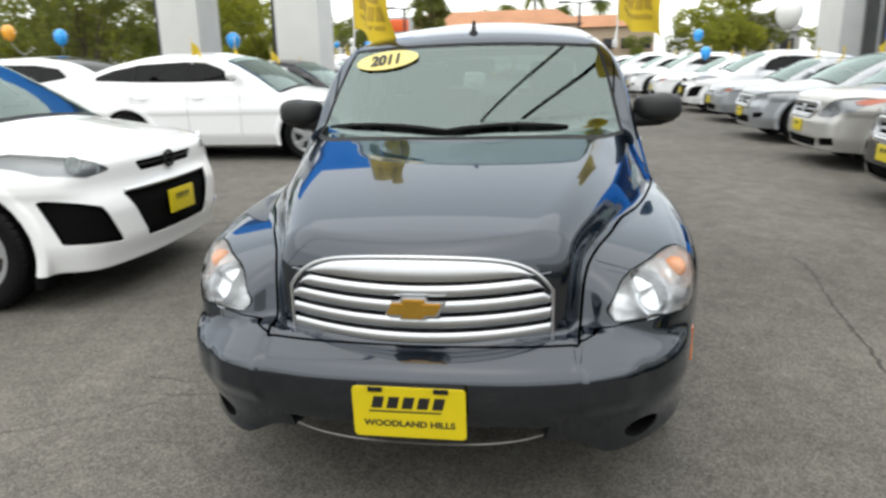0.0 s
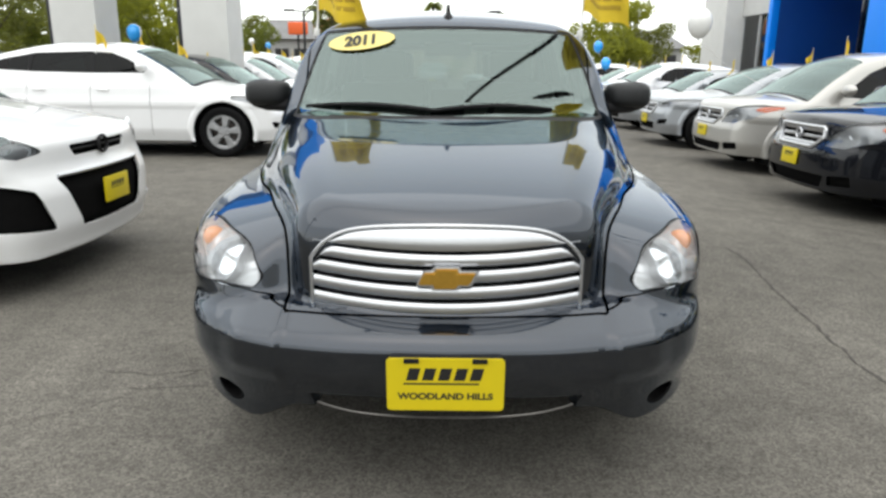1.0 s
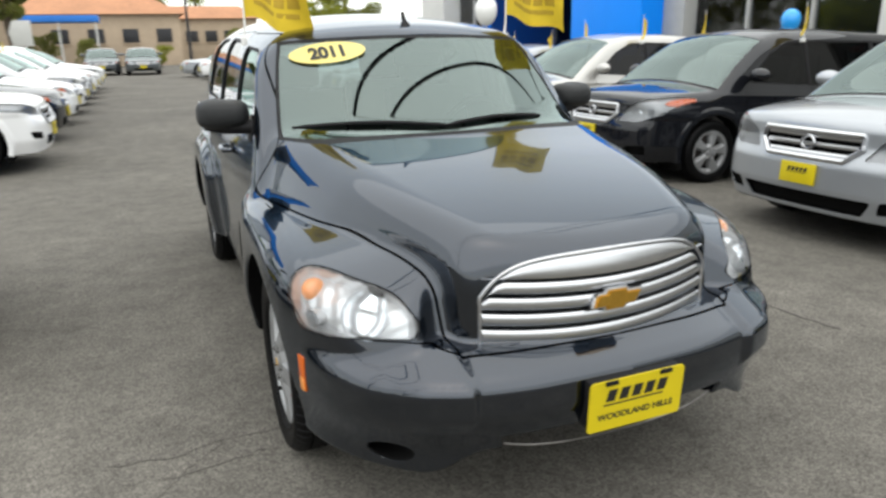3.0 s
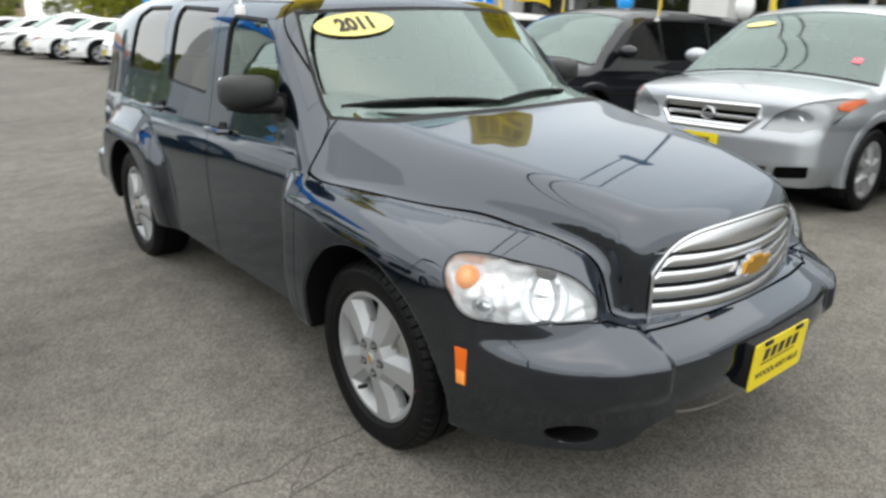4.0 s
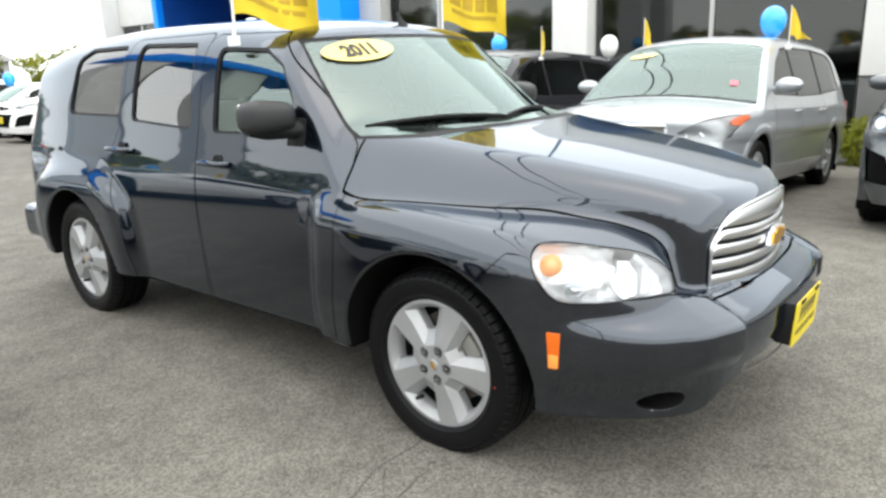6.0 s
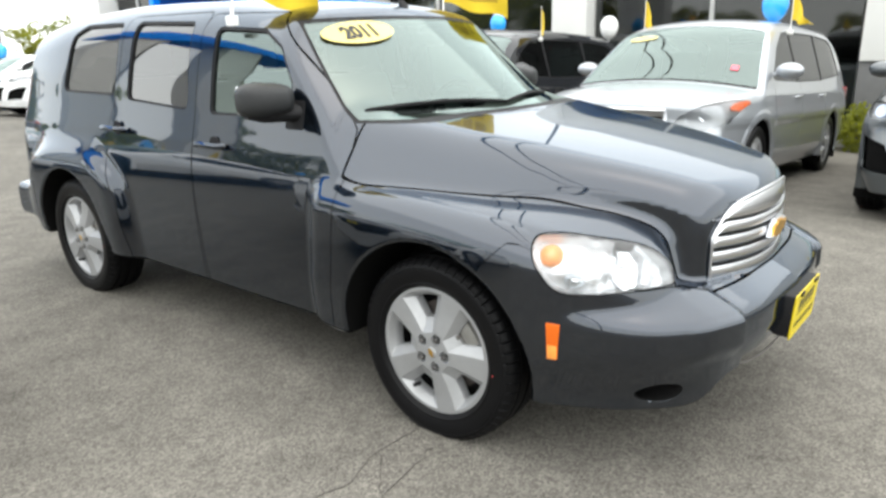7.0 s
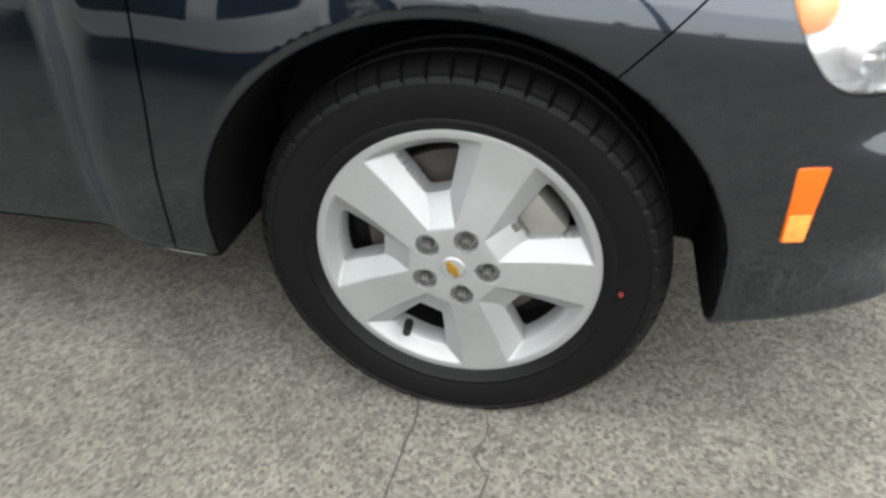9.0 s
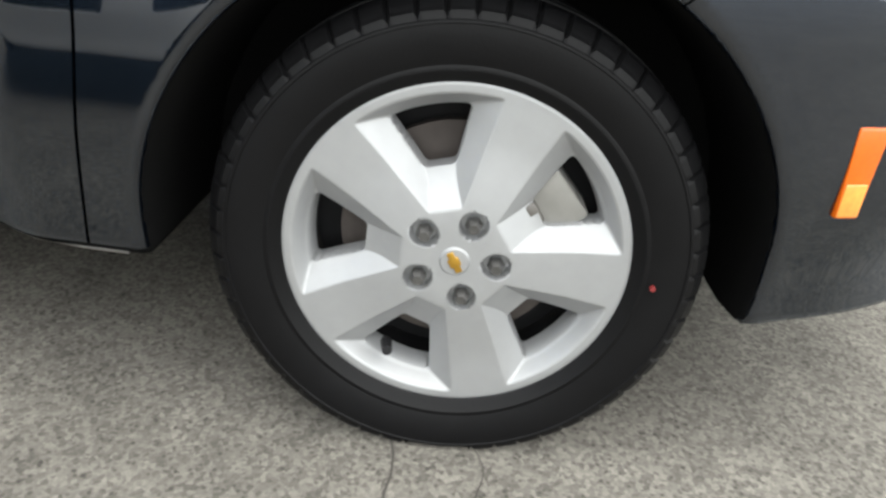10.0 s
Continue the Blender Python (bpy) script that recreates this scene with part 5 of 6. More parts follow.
    lid, ahead = skin.cut(ahead, lambda x, y, z: np.maximum(np.abs(x) - plan(y) + 0.17, np.maximum(0.20 + 0.22 * np.abs(x) ** 2.4 - y, 0.7 - z)))
    skin.panel("hood", lid, paint, root, "painted hood", flange=0.02)
    body = (np.concatenate([body[0], ahead[0]]), body[1] + ahead[1])
    skin.panel("body", body, paint, root, "painted bodywork")
    part("cabin", a_box((-half + 0.16, k["screen"][0] + 0.1, 0.35), (half - 0.16, length - 0.5, top - 0.06), 0.05), SEATCLOTH, root, "grey cabin and seats")
    for x in (-0.38, 0.38):
        part("front_seat", a_box((-0.22, -0.08, 0.0), (0.22, 0.08, 0.42), 0.06, pose(x, k["screen"][1] + 0.65, top - 0.08, -10, 0, 0)), SEATCLOTH, root, "grey seat back")
    holder = part("plate", a_box((-0.152, -0.008, -0.076), (0.152, 0.008, 0.076), 0.003, pose(0, nose_y(0, k["plate"]) - 0.012, k["plate"])), YELLOW, root, "yellow dealer plate")
    dealer_marks(holder, pose(0, nose_y(0, k["plate"]) - 0.021, k["plate"], 90, 0, 0), 0.85)
    src = plain_wheel(k["tyre"])
    for y in k["axles"]:
        for s in (-1, 1):
            w = copy_thing(src, Matrix())
            w.parent = root
            w.matrix_basis = pose(s * (half - 0.125), y, k["tyre"], 0, 0, 0 if s < 0 else 180)
    return root


def screen_stickers(ob, kind):
    """A yellow oval and a small pink label on the windscreen."""
    k = KINDS[kind]
    roof, y1 = curve_of(*k["roof"]), k["screen"][1]

    def on_glass(x, y):
        return (x, y, float(roof(y)) - 0.11 * x * x + 0.006)
    bm = bmesh.new()
    bm.faces.new([bm.verts.new(on_glass(-0.46 + 0.15 * math.cos(a), y1 - 0.20 + 0.035 * math.sin(a))) for a in (2 * math.pi * i / 28 for i in range(28))])
    bmesh.ops.triangulate(bm, faces=bm.faces)
    part("year_sticker", bm, STICKER, ob, "plain yellow oval sticker", smooth=False)
    bm = bmesh.new()
    bm.faces.new([bm.verts.new(on_glass(x, y)) for x, y in ((0.59, y1 - 0.60), (0.66, y1 - 0.60), (0.66, y1 - 0.55), (0.59, y1 - 0.55))])
    part("price_label", bm, PINK, ob, "small pink paper label", smooth=False)


def take_amber(skin, region, s, ax, az):
    got, _ = skin.cut(region, lambda x, y, z: np.hypot(s * x - ax - 0.03, 1.1 * (z - az)) - 0.050)
    return got


def repaint(src, paint, old, label, m):
    """A copy of a car in another paint."""
    ob = copy_thing(src, m)
    for o in ob.children_recursive:
        if o.type == "MESH" and o.data.materials and o.data.materials[0] == old:
            o.data = o.data.copy()
            o.data.materials[0] = paint
    ob["label"] = label
    return ob


SLOPE = 0.057


def ground_z(x):
    """The lot falls gently towards the showroom."""
    u = min(max(x - 1.9, 0.0), 9.5)
    return GROUND - SLOPE * (u * u / 1.2 if u < 0.6 else u - 0.3)


def facing_right(nx, cy, turn=0.0):
    return pose(nx, cy, GROUND, 0, 0, 90 + turn)


def facing_left(nx, cy, turn=0.0):
    return Matrix.Translation((nx, cy, ground_z(nx))) @ pose(0, 0, 0, 0, math.degrees(math.atan(SLOPE)), 0) @ pose(0, 0, 0, 0, 0, -90 + turn)


white_crossover = car("crossover", WHITE, "white crossover with black lower grille and yellow dealer plate", facing_right(-2.06, 2.60), 0.018)
white_hatch = car("hatchback", WHITE, "white fastback hatchback with five-spoke alloy wheels", facing_right(-2.25, 9.03))
van = car("minivan", SILVER, "silver minivan with three-bar chrome grille and yellow plate", facing_left(3.17, 2.25), 0.018)
sedan = car("sedan", SILVER, "silver sedan in a row of parked cars", facing_left(3.78, 15.0))
vans = [repaint(van, DARK, SILVER, "black minivan with chrome grille and yellow plate", facing_left(3.42, 5.38)),
        repaint(van, PALE, SILVER, "champagne silver minivan with yellow dealer plate", facing_left(3.62, 8.5))]
suv = repaint(white_crossover, GREY, WHITE, "dark grey crossover parked beside the silver minivan", facing_left(3.60, -0.44))
screen_stickers(van, "minivan")
rightrow = [suv, van, *vans, sedan]
for i, (y, src, paint, old, lab) in enumerate((
        (11.5, white_hatch, SILVER, WHITE, "silver hatchback in a row of parked cars"), (17.9, white_crossover, WHITE, WHITE, "white crossover in a row of parked cars"),
        (21.0, sedan, WHITE, SILVER, "white sedan in a row of parked cars"), (24.1, white_hatch, WHITE, WHITE, "white hatchback in a row of parked cars"), (27.2, sedan, WHITE, SILVER, "white sedan in a row of parked cars"),
        (30.3, white_hatch, WHITE, WHITE, "white hatchback in a row of parked cars"), (33.4, sedan, WHITE, SILVER, "white sedan in a row of parked cars"), (36.5, sedan, SILVER, SILVER, "silver sedan in a row of parked cars"))):
    rightrow.append(repaint(src, paint, old, lab, facing_left((3.6, 3.65, 3.3, 2.9, 2.4, 1.9, 1.3, 0.7)[i], y)))
leftrow = [white_hatch]
for i, (y, src, paint, old, lab) in enumerate((
        (11.9, sedan, DARK, SILVER, "black sedan in a row of parked cars"), (14.6, sedan, WHITE, SILVER, "white sedan in a row of parked cars"), (17.3, white_hatch, WHITE, WHITE, "white hatchback in a row of parked cars"),
        (20.0, sedan, SILVER, SILVER, "silver sedan in a row of parked cars"), (22.7, sedan, WHITE, SILVER, "white sedan in a row of parked cars"), (25.4, white_hatch, WHITE, WHITE, "white hatchback in a row of parked cars"), (28.1, sedan, WHITE, SILVER, "white sedan in a row of parked cars"))):
    leftrow.append(repaint(src, paint, old, lab, facing_right(-2.3, y)))
for src, paint, old, lab, m in (
          (white_crossover, WHITE, WHITE, "white crossover parked behind the hatchback", pose(-12.4, 11.2, GROUND, 0, 0, -90)),
          (sedan, GREY, SILVER, "grey sedan standing far down the lane", pose(-0.9, 41, GROUND)),
          (sedan, GREY, SILVER, "grey sedan standing far down the lane", pose(-3.0, 42, GROUND)),
          (white_crossover, GREY, WHITE, "grey crossover parked by the far trees", pose(-10.8, 14.5, GROUND, 0, 0, 180))):
    repaint(src, paint, old, lab, m)
for src in WHEELS.values():
    for o in (*src.children_recursive, src):
        bpy.data.objects.remove(o)


# ---- ground ----
def asphalt_material():
    """Worn asphalt: pale stone chips in dark binder, with wide stains and fine relief."""
    m = material("worn_asphalt", (0.118, 0.110, 0.098), 0.92, vary=0, bump=0, spec=0.2)
    n, l = m.node_tree.nodes, m.node_tree.links
    p, where = n["Principled BSDF"], n["Texture Coordinate"]
    chips, grit, stain, patch = n.new("ShaderNodeTexVoronoi"), n.new("ShaderNodeTexNoise"), n.new("ShaderNodeTexNoise"), n.new("ShaderNodeTexNoise")
    chips.inputs["Scale"].default_value = 125
    grit.inputs["Scale"].default_value, grit.inputs["Detail"].default_value = 150, 6
    stain.inputs["Scale"].default_value, stain.inputs["Detail"].default_value = 0.55, 5
    patch.inputs["Scale"].default_value, patch.inputs["Detail"].default_value = 5.0, 4
    blotch, pits = n.new("ShaderNodeTexNoise"), n.new("ShaderNodeTexVoronoi")
    blotch.inputs["Scale"].default_value, blotch.inputs["Detail"].default_value = 24.0, 5
    pits.inputs["Scale"].default_value = 75
    for t in (chips, grit, stain, patch, blotch, pits):
        l.new(where.outputs["Object"], t.inputs["Vector"])
    spread = n.new("ShaderNodeMapRange")
    split = n.new("ShaderNodeSeparateColor")
    l.new(chips.outputs["Color"], split.inputs[0])
    spread.inputs[1].default_value, spread.inputs[2].default_value, spread.inputs[3].default_value, spread.inputs[4].default_value = 0.0, 1.0, 0.68, 1.34
    l.new(split.outputs[0], spread.inputs[0])
    def ranged(src, lo, hi, a, b):
        r = n.new("ShaderNodeMapRange")
        r.inputs[1].default_value, r.inputs[2].default_value, r.inputs[3].default_value, r.inputs[4].default_value = lo, hi, a, b
        l.new(src, r.inputs[0])
        return r.outputs[0]
    def times(a, b):
        k = n.new("ShaderNodeMath")
        k.operation = "MULTIPLY"
        l.new(a, k.inputs[0]), l.new(b, k.inputs[1])
        return k.outputs[0]
    tone = times(times(spread.outputs[0], ranged(grit.outputs[0], 0.35, 0.65, 0.86, 1.14)), times(ranged(stain.outputs[0], 0.3, 0.7, 0.84, 1.14), times(ranged(patch.outputs[0], 0.3, 0.7, 0.85, 1.15), times(ranged(blotch.outputs[0], 0.3, 0.7, 0.90, 1.10), ranged(pits.outputs["Distance"], 0.12, 0.34, 0.58, 1.05)))))
    colour = n.new("ShaderNodeVectorMath")
    colour.operation = "SCALE"
    colour.inputs[0].default_value = (0.1245, 0.1165, 0.102)
    l.new(tone, colour.inputs[3]), l.new(colour.outputs[0], p.inputs["Base Color"])
    bump = n.new("ShaderNodeBump")
    bump.inputs["Strength"].default_value, bump.inputs["Distance"].default_value = 0.45, 0.002
    l.new(split.outputs[1], bump.inputs["Height"]), l.new(bump.outputs[0], p.inputs["Normal"])
    return m


asphalt = asphalt_material()
bm = bmesh.new()
xs = [-400, -60, -20, -5, 0.9, 1.9] + [1.9 + 0.1 * i for i in range(1, 7)] + [3, 5, 8, 11.4, 20, 60, 400]
cols = [[bm.verts.new((x, y, ground_z(x))) for y in (-400, -20, 0, 10, 40, 400)] for x in xs]
for a, b in zip(cols, cols[1:]):
    for j in range(5):
        bm.faces.new((a[j], b[j], b[j + 1], a[j + 1]))
tagged(part("ground", bm, asphalt, None, "grey worn asphalt of the car lot", smooth=False), category="ground", kind="structure")


# ---- the showroom on the lower side of the lot ----
PLASTER = material("white_plaster", (0.62, 0.62, 0.60), 0.75, vary=0.06, scale=3, bump=0.1, bump_scale=120)
GREYWALL = material("grey_wall_panel", (0.40, 0.40, 0.39), 0.6, vary=0.08, scale=4)
BASEWALL = material("dark_base_wall", (0.12, 0.12, 0.12), 0.7, vary=0.15, scale=6)
BLUE = material("bright_blue_panel", (0.0, 0.25, 0.95), 0.45, spec=0.25, vary=0.03, scale=2)
# the portal's blue with the recess's shade put into the colour
SHADEBLUE = material("shaded_blue_panel", (0.004, 0.055, 0.26), 0.5, spec=0.25, vary=0.06, scale=2)
FRAME = material("dark_window_frame", (0.035, 0.035, 0.038), 0.4, 0.4, vary=0.1, scale=20)
SHOPGLASS = glass("showroom_glass", (0.45, 0.48, 0.48), 0.03, 1.55)
# INSIDE carries the dimness of the unlit rooms as a dark colour
INSIDE = material("painted_dim_inside", (0.05, 0.048, 0.045), 0.7, vary=0.3, scale=0.8)
CONCRETE = material("pale_concrete", (0.30, 0.29, 0.27), 0.85, vary=0.15, scale=5, bump=0.2, bump_scale=80)
BARK = material("tree_bark", (0.09, 0.07, 0.05), 0.9, vary=0.3, scale=12, bump=0.5, bump_scale=60)
BASE = ground_z(11.4)


def leaves(name, colour, vary):
    m = material(name, colour, 0.6, vary=vary, scale=1.2, spec=0.3)
    n, l = m.node_tree.nodes, m.node_tree.links
    p, out = n["Principled BSDF"], n["Material Output"]
    thin, mix = n.new("ShaderNodeBsdfTranslucent"), n.new("ShaderNodeMixShader")
    thin.inputs[0].default_value = (colour[0] * 1.9, colour[1] * 1.8, colour[2], 1)
    mix.inputs[0].default_value = 0.6
    l.new(p.outputs[0], mix.inputs[1]), l.new(thin.outputs[0], mix.inputs[2]), l.new(mix.outputs[0], out.inputs[0])
    return m


LEAF = leaves("green_leaves", (0.125, 0.15, 0.042), 0.5)
LEAF_DARK = leaves("dark_green_leaves", (0.12, 0.135, 0.045), 0.45)
LEAF_LIGHT = leaves("yellow_green_leaves", (0.19, 0.21, 0.04), 0.4)


def wall(name, lo, hi, mat, label, bevel=0.01):
    return tagged(part(name, a_box(lo, hi, bevel), mat, None, label), category="wall", kind="structure")


F = 11.0
wall("wall_end", (F, -14.0, 0.92), (F + 0.4, 1.70, 4.2), PLASTER, "white plaster showroom wall")
wall("wall_end_base", (F + 0.05, -14.0, BASE), (F + 0.4, 1.70, 0.916), BASEWALL, "dark base of the showroom wall")
wall("column_south", (F - 0.25, 6.56, BASE), (F + 0.35, 7.36, 4.2), PLASTER, "white plaster showroom column")
wall("column_north", (F - 0.25, 12.28, BASE), (F + 0.35, 13.02, 4.2), GREYWALL, "pale grey showroom column")
wall("wall_far", (F - 0.6, 25.9, BASE), (F + 8.0, 28.3, 6.0), PLASTER, "white plaster showroom wing")
wall("wall_wing", (F + 0.2, 22.9, 3.1), (F + 8.0, 25.894, 6.0), PLASTER, "white plaster wall over the window")
wall("wall_back", (F + 7.0, -14.0, BASE), (F + 7.3, 25.89, 4.196), INSIDE, "showroom back wall with indoor dimness in its colour")
tagged(part("showroom_floor", a_box((F + 0.4, -14.0, BASE - 0.1), (F + 7.0, 25.0, BASE + 0.02)), INSIDE, None, "showroom floor with indoor dimness in its colour"), category="floor", kind="structure")
tagged(part("showroom_ceiling", a_box((F, -14.0, 4.204), (F + 7.3, 13.02, 4.5)), PLASTER, None, "white flat showroom roof"), category="ceiling", kind="structure")


def glazing(number, y0, y1, mullions, z1=3.5):
    """One bay of shop windows: frame, panes and mullions."""
    w = thing(f"window_{number}", "tall dark showroom window in a slim frame", "window", "showroom windows", "structure")
    edges = [y0, *mullions, y1]
    for a, b in zip(edges, edges[1:]):
        p = part("pane", a_box((F + 0.10, a + 0.03, BASE + 0.3), (F + 0.11, b - 0.03, z1)), SHOPGLASS, w, "dark reflecting pane", smooth=False)
        p.visible_shadow = False
    for y in mullions:
        part("mullion", a_box((F + 0.03, y - 0.035, BASE + 0.3), (F + 0.17, y + 0.035, z1), 0.006), GREYWALL, w, "pale mullion")
    part("sill", a_box((F, y0, BASE), (F + 0.2, y1, BASE + 0.3), 0.01), GREYWALL, w, "pale sill")
    part("head", a_box((F, y0, z1), (F + 0.2, y1, 4.2 if z1 > 3.2 else 6.0), 0.01), PLASTER, w, "white head panel")
    return w


glazing(1, 1.71, 6.55, [4.18])
glazing(2, 7.37, 12.27, [9.0, 10.65])
glazing(3, 22.92, 25.88, [24.4], 3.1)
# display furniture behind the glass
for y, x, h in ((2.6, 14.5, 1.3), (5.2, 15.5, 1.1), (9.5, 14.8, 1.4)):
    d = thing("display_counter", "dark display counter inside the showroom", "counter", at=pose(x, y, BASE + 0.02))
    part("counter_body", a_box((-0.4, -0.9, 0), (0.4, 0.9, h), 0.03), GREYWALL, d)
    part("counter_top", a_box((-0.45, -0.95, h), (0.45, 0.95, h + 0.05), 0.01), BASEWALL, d)
# blue entrance portal
portal = thing("entrance_portal", "bright blue entrance portal of the showroom", "entrance", kind="structure")
part("front_pier", a_box((F - 0.9, 13.03, BASE), (F + 2.8, 16.1, 5.4), 0.04), BLUE, portal, "bright blue pier")
part("end_pier", a_box((F - 0.35, 22.6, BASE), (F - 0.1, 22.88, 5.4), 0.02), BLUE, portal, "narrow blue end pier")
# recess side wall, darkened by colour to stand for shade
part("return_panel", a_box((F - 0.098, 22.62, BASE), (F + 2.59, 22.88, 5.4), 0.01), SHADEBLUE, portal, "blue side panel of the recess, painted in its shaded tone")
part("beam", a_box((F - 0.9, 16.11, 4.7), (F + 2.8, 22.59, 5.4), 0.04), BLUE, portal, "blue overhead beam")
part("door_glass", a_box((F + 2.6, 16.11, BASE), (F + 2.62, 22.59, 4.69)), SHOPGLASS, portal, "dark door glass")
# a dark sheet close behind the glass stands for the hall's shade
part("door_backing", a_box((F + 2.7, 16.11, BASE), (F + 2.8, 22.59, 4.69)), INSIDE, portal, "dark sheet standing for the dim hall behind the glass")

# ---- white sign pillars on the upper side ----
for x0, x1 in ((-7.82, -6.85), (-5.28, -4.28)):
    p = thing("sign_pillar", "pale grey square pillar with a dark edge", "pillar", "pillars")
    part("shaft", a_box((x0 + 0.09, 12.5, 0), (x1, 13.5, 5.2), 0.02), PLASTER, p, "pale smooth shaft")
    part("edge_strip", a_box((x0, 12.56, 0), (x0 + 0.088, 13.4, 5.2), 0.01), FRAME, p, "dark edge strip")
    part("foot", a_box((x0 - 0.06, 12.4, 0), (x1 + 0.06, 13.6, 0.3), 0.02), CONCRETE, p, "concrete foot")
fascia = thing("canopy_fascia", "blue canopy fascia across the pillars", "canopy")
part("fascia_board", a_box((-9.2, 12.3, 5.21), (-3.2, 14.2, 6.6), 0.05), BLUE, fascia, "blue fascia board")


# ---- trees, bushes, palms ----
def foliage(name, blobs, count, size, mat, parent, seed, label=""):
    """Many small bent leaf clumps spread through uneven blobs of (centre, radii)."""
    rng = np.random.default_rng(seed)
    weights = np.array([r[0] * r[1] * r[2] for _, r in blobs]) ** 0.75
    pick = rng.choice(len(blobs), count, p=weights / weights.sum())
    d = rng.normal(size=(count, 3))
    d /= np.linalg.norm(d, axis=1, keepdims=True)
    rad = rng.uniform(0.45, 1.05, (count, 1)) ** 0.5
    c = np.array([b[0] for b in blobs])[pick] + d * rad * np.array([b[1] for b in blobs])[pick]
    a = rng.normal(size=(count, 3))
    a /= np.linalg.norm(a, axis=1, keepdims=True)
    b = np.cross(a, rng.normal(size=(count, 3)))
    b /= np.linalg.norm(b, axis=1, keepdims=True)
    n = np.cross(a, b)
    s = size * rng.uniform(0.5, 1.4, (count, 1))
    v = np.stack([c - a * s, c - b * s * 0.5 + n * s * 0.2, c + a * s, c + b * s * 0.5 + n * s * 0.2], 1).reshape(-1, 3)
    f = np.arange(4 * count).reshape(-1, 4)
    me = bpy.data.meshes.new(name)
    me.from_pydata(v.tolist(), [], f.tolist())
    me.materials.append(mat)
    ob = new(name, me)
    ob.parent = parent
    if label:
        ob["label"] = label
    return ob


def tree(label, height, spread, mat, seed, m, count=5200, size=0.17, trunk=0.35):
    rng = random.Random(seed)
    t = thing("tree", label, "tree", "trees round the lot", at=m)
    split = height * trunk
    part("trunk", tube([(0.1 * math.sin(i), 0.08 * math.cos(2 * i), height * 0.62 * i / 6) for i in range(7)], [0.02 * height * (1 - 0.12 * i) for i in range(7)], 9), BARK, t, "rough brown trunk")
    blobs = []
    for i in range(15):
        a, r = rng.uniform(0, 2 * math.pi), spread * math.sqrt(rng.uniform(0, 1)) * 0.72
        z = rng.uniform(split + 0.12 * height, height * 0.92)
        k = spread * rng.uniform(0.28, 0.50) * (1.1 - 0.4 * (z - split) / height)
        blobs.append(((r * math.cos(a), r * math.sin(a), z), (k, k, k * rng.uniform(0.6, 0.85))))
    for (x, y, z), _ in blobs[:6]:
        part("limb", tube([(0, 0, split * 0.9), (x * 0.45, y * 0.45, (split + z) / 2), (x, y, z)], [0.010 * height, 0.006 * height, 0.002 * height], 6), BARK, t, "brown limb")
    foliage("crown", blobs, count, size, mat, t, seed, "uneven leafy crown")
    return t


def palm(label, height, m, seed):
    t = thing("palm_tree", label, "tree", "palms", at=m)
    part("trunk", tube([(0.15 * math.sin(0.4 * i), 0, height * i / 8) for i in range(9)], [0.28 - 0.012 * i for i in range(9)], 8), BARK, t, "slim palm trunk")
    rng = random.Random(seed)
    bm = bmesh.new()
    for k in range(26):
        a, rise = rng.uniform(0, 2 * math.pi), rng.uniform(-0.5, 1.1)
        last = None
        for i in range(7):
            u = i / 6
            r, z = 2.1 * u, height + 1.4 * rise * u - 1.9 * u * u
            w = 0.28 * (1 - u) + 0.03
            c = Vector((r * math.cos(a), r * math.sin(a), z))
            side = Vector((-math.sin(a), math.cos(a), 0)) * w
            pair = [bm.verts.new(c - side - Vector((0, 0, 0.12 * (1 - u)))), bm.verts.new(c), bm.verts.new(c + side - Vector((0, 0, 0.12 * (1 - u))))]
            if last:
                bm.faces.new((last[0], last[1], pair[1], pair[0]))
                bm.faces.new((last[1], last[2], pair[2], pair[1]))
            last = pair
    part("fronds", bm, LEAF, t, "drooping green fronds")
    return t


oak = tree("broad dark green tree at the edge of the lot", 8.5, 4.2, LEAF_DARK, 3, pose(-14, 19, 0) @ Matrix.Scale(0.62, 4), trunk=0.12)
elm = tree("leafy green tree beyond the parked cars", 7.5, 4.0, LEAF, 5, pose(-20, 27, 0) @ Matrix.Scale(0.66, 4), trunk=0.10)
lime = tree("yellow-green tree beyond the parked cars", 6.0, 3.4, LEAF_LIGHT, 8, pose(-9.8, 24, 0) @ Matrix.Scale(0.7, 4), trunk=0.10)
rng = random.Random(11)
for i in range(11):
    src = (oak, elm, oak, lime)[i % 4]
    a = -26 + i * 1.2
    copy_thing(src, pose(a, 26 + 0.35 * i + rng.uniform(-3, 3), 0, 0, 0, rng.uniform(0, 360)) @ Matrix.Scale(0.68, 4))
def scaled(x, y, k):
    return pose(x, y, 0, 0, 0, rng.uniform(0, 360)) @ Matrix.Scale(k, 4)


# the trees at x = -29 and beyond are unseen, added to darken reflections
for x, y, k, src in ((-19, 20, 0.6, oak), (-24, 15, 0.58, elm), (-17.5, 14, 0.5, oak), (-29, 9, 0.5, oak), (-15, 24, 0.7, lime), (-27, 22, 0.65, elm), (-21, 16.5, 0.55, oak), (-12.5, 21, 0.6, elm), (-23.5, 19, 0.62, oak), (-31, 4, 0.42, oak), (-33, -6, 0.42, elm), (-32, -14, 0.42, oak)):
    copy_thing(src, scaled(x, y, k))
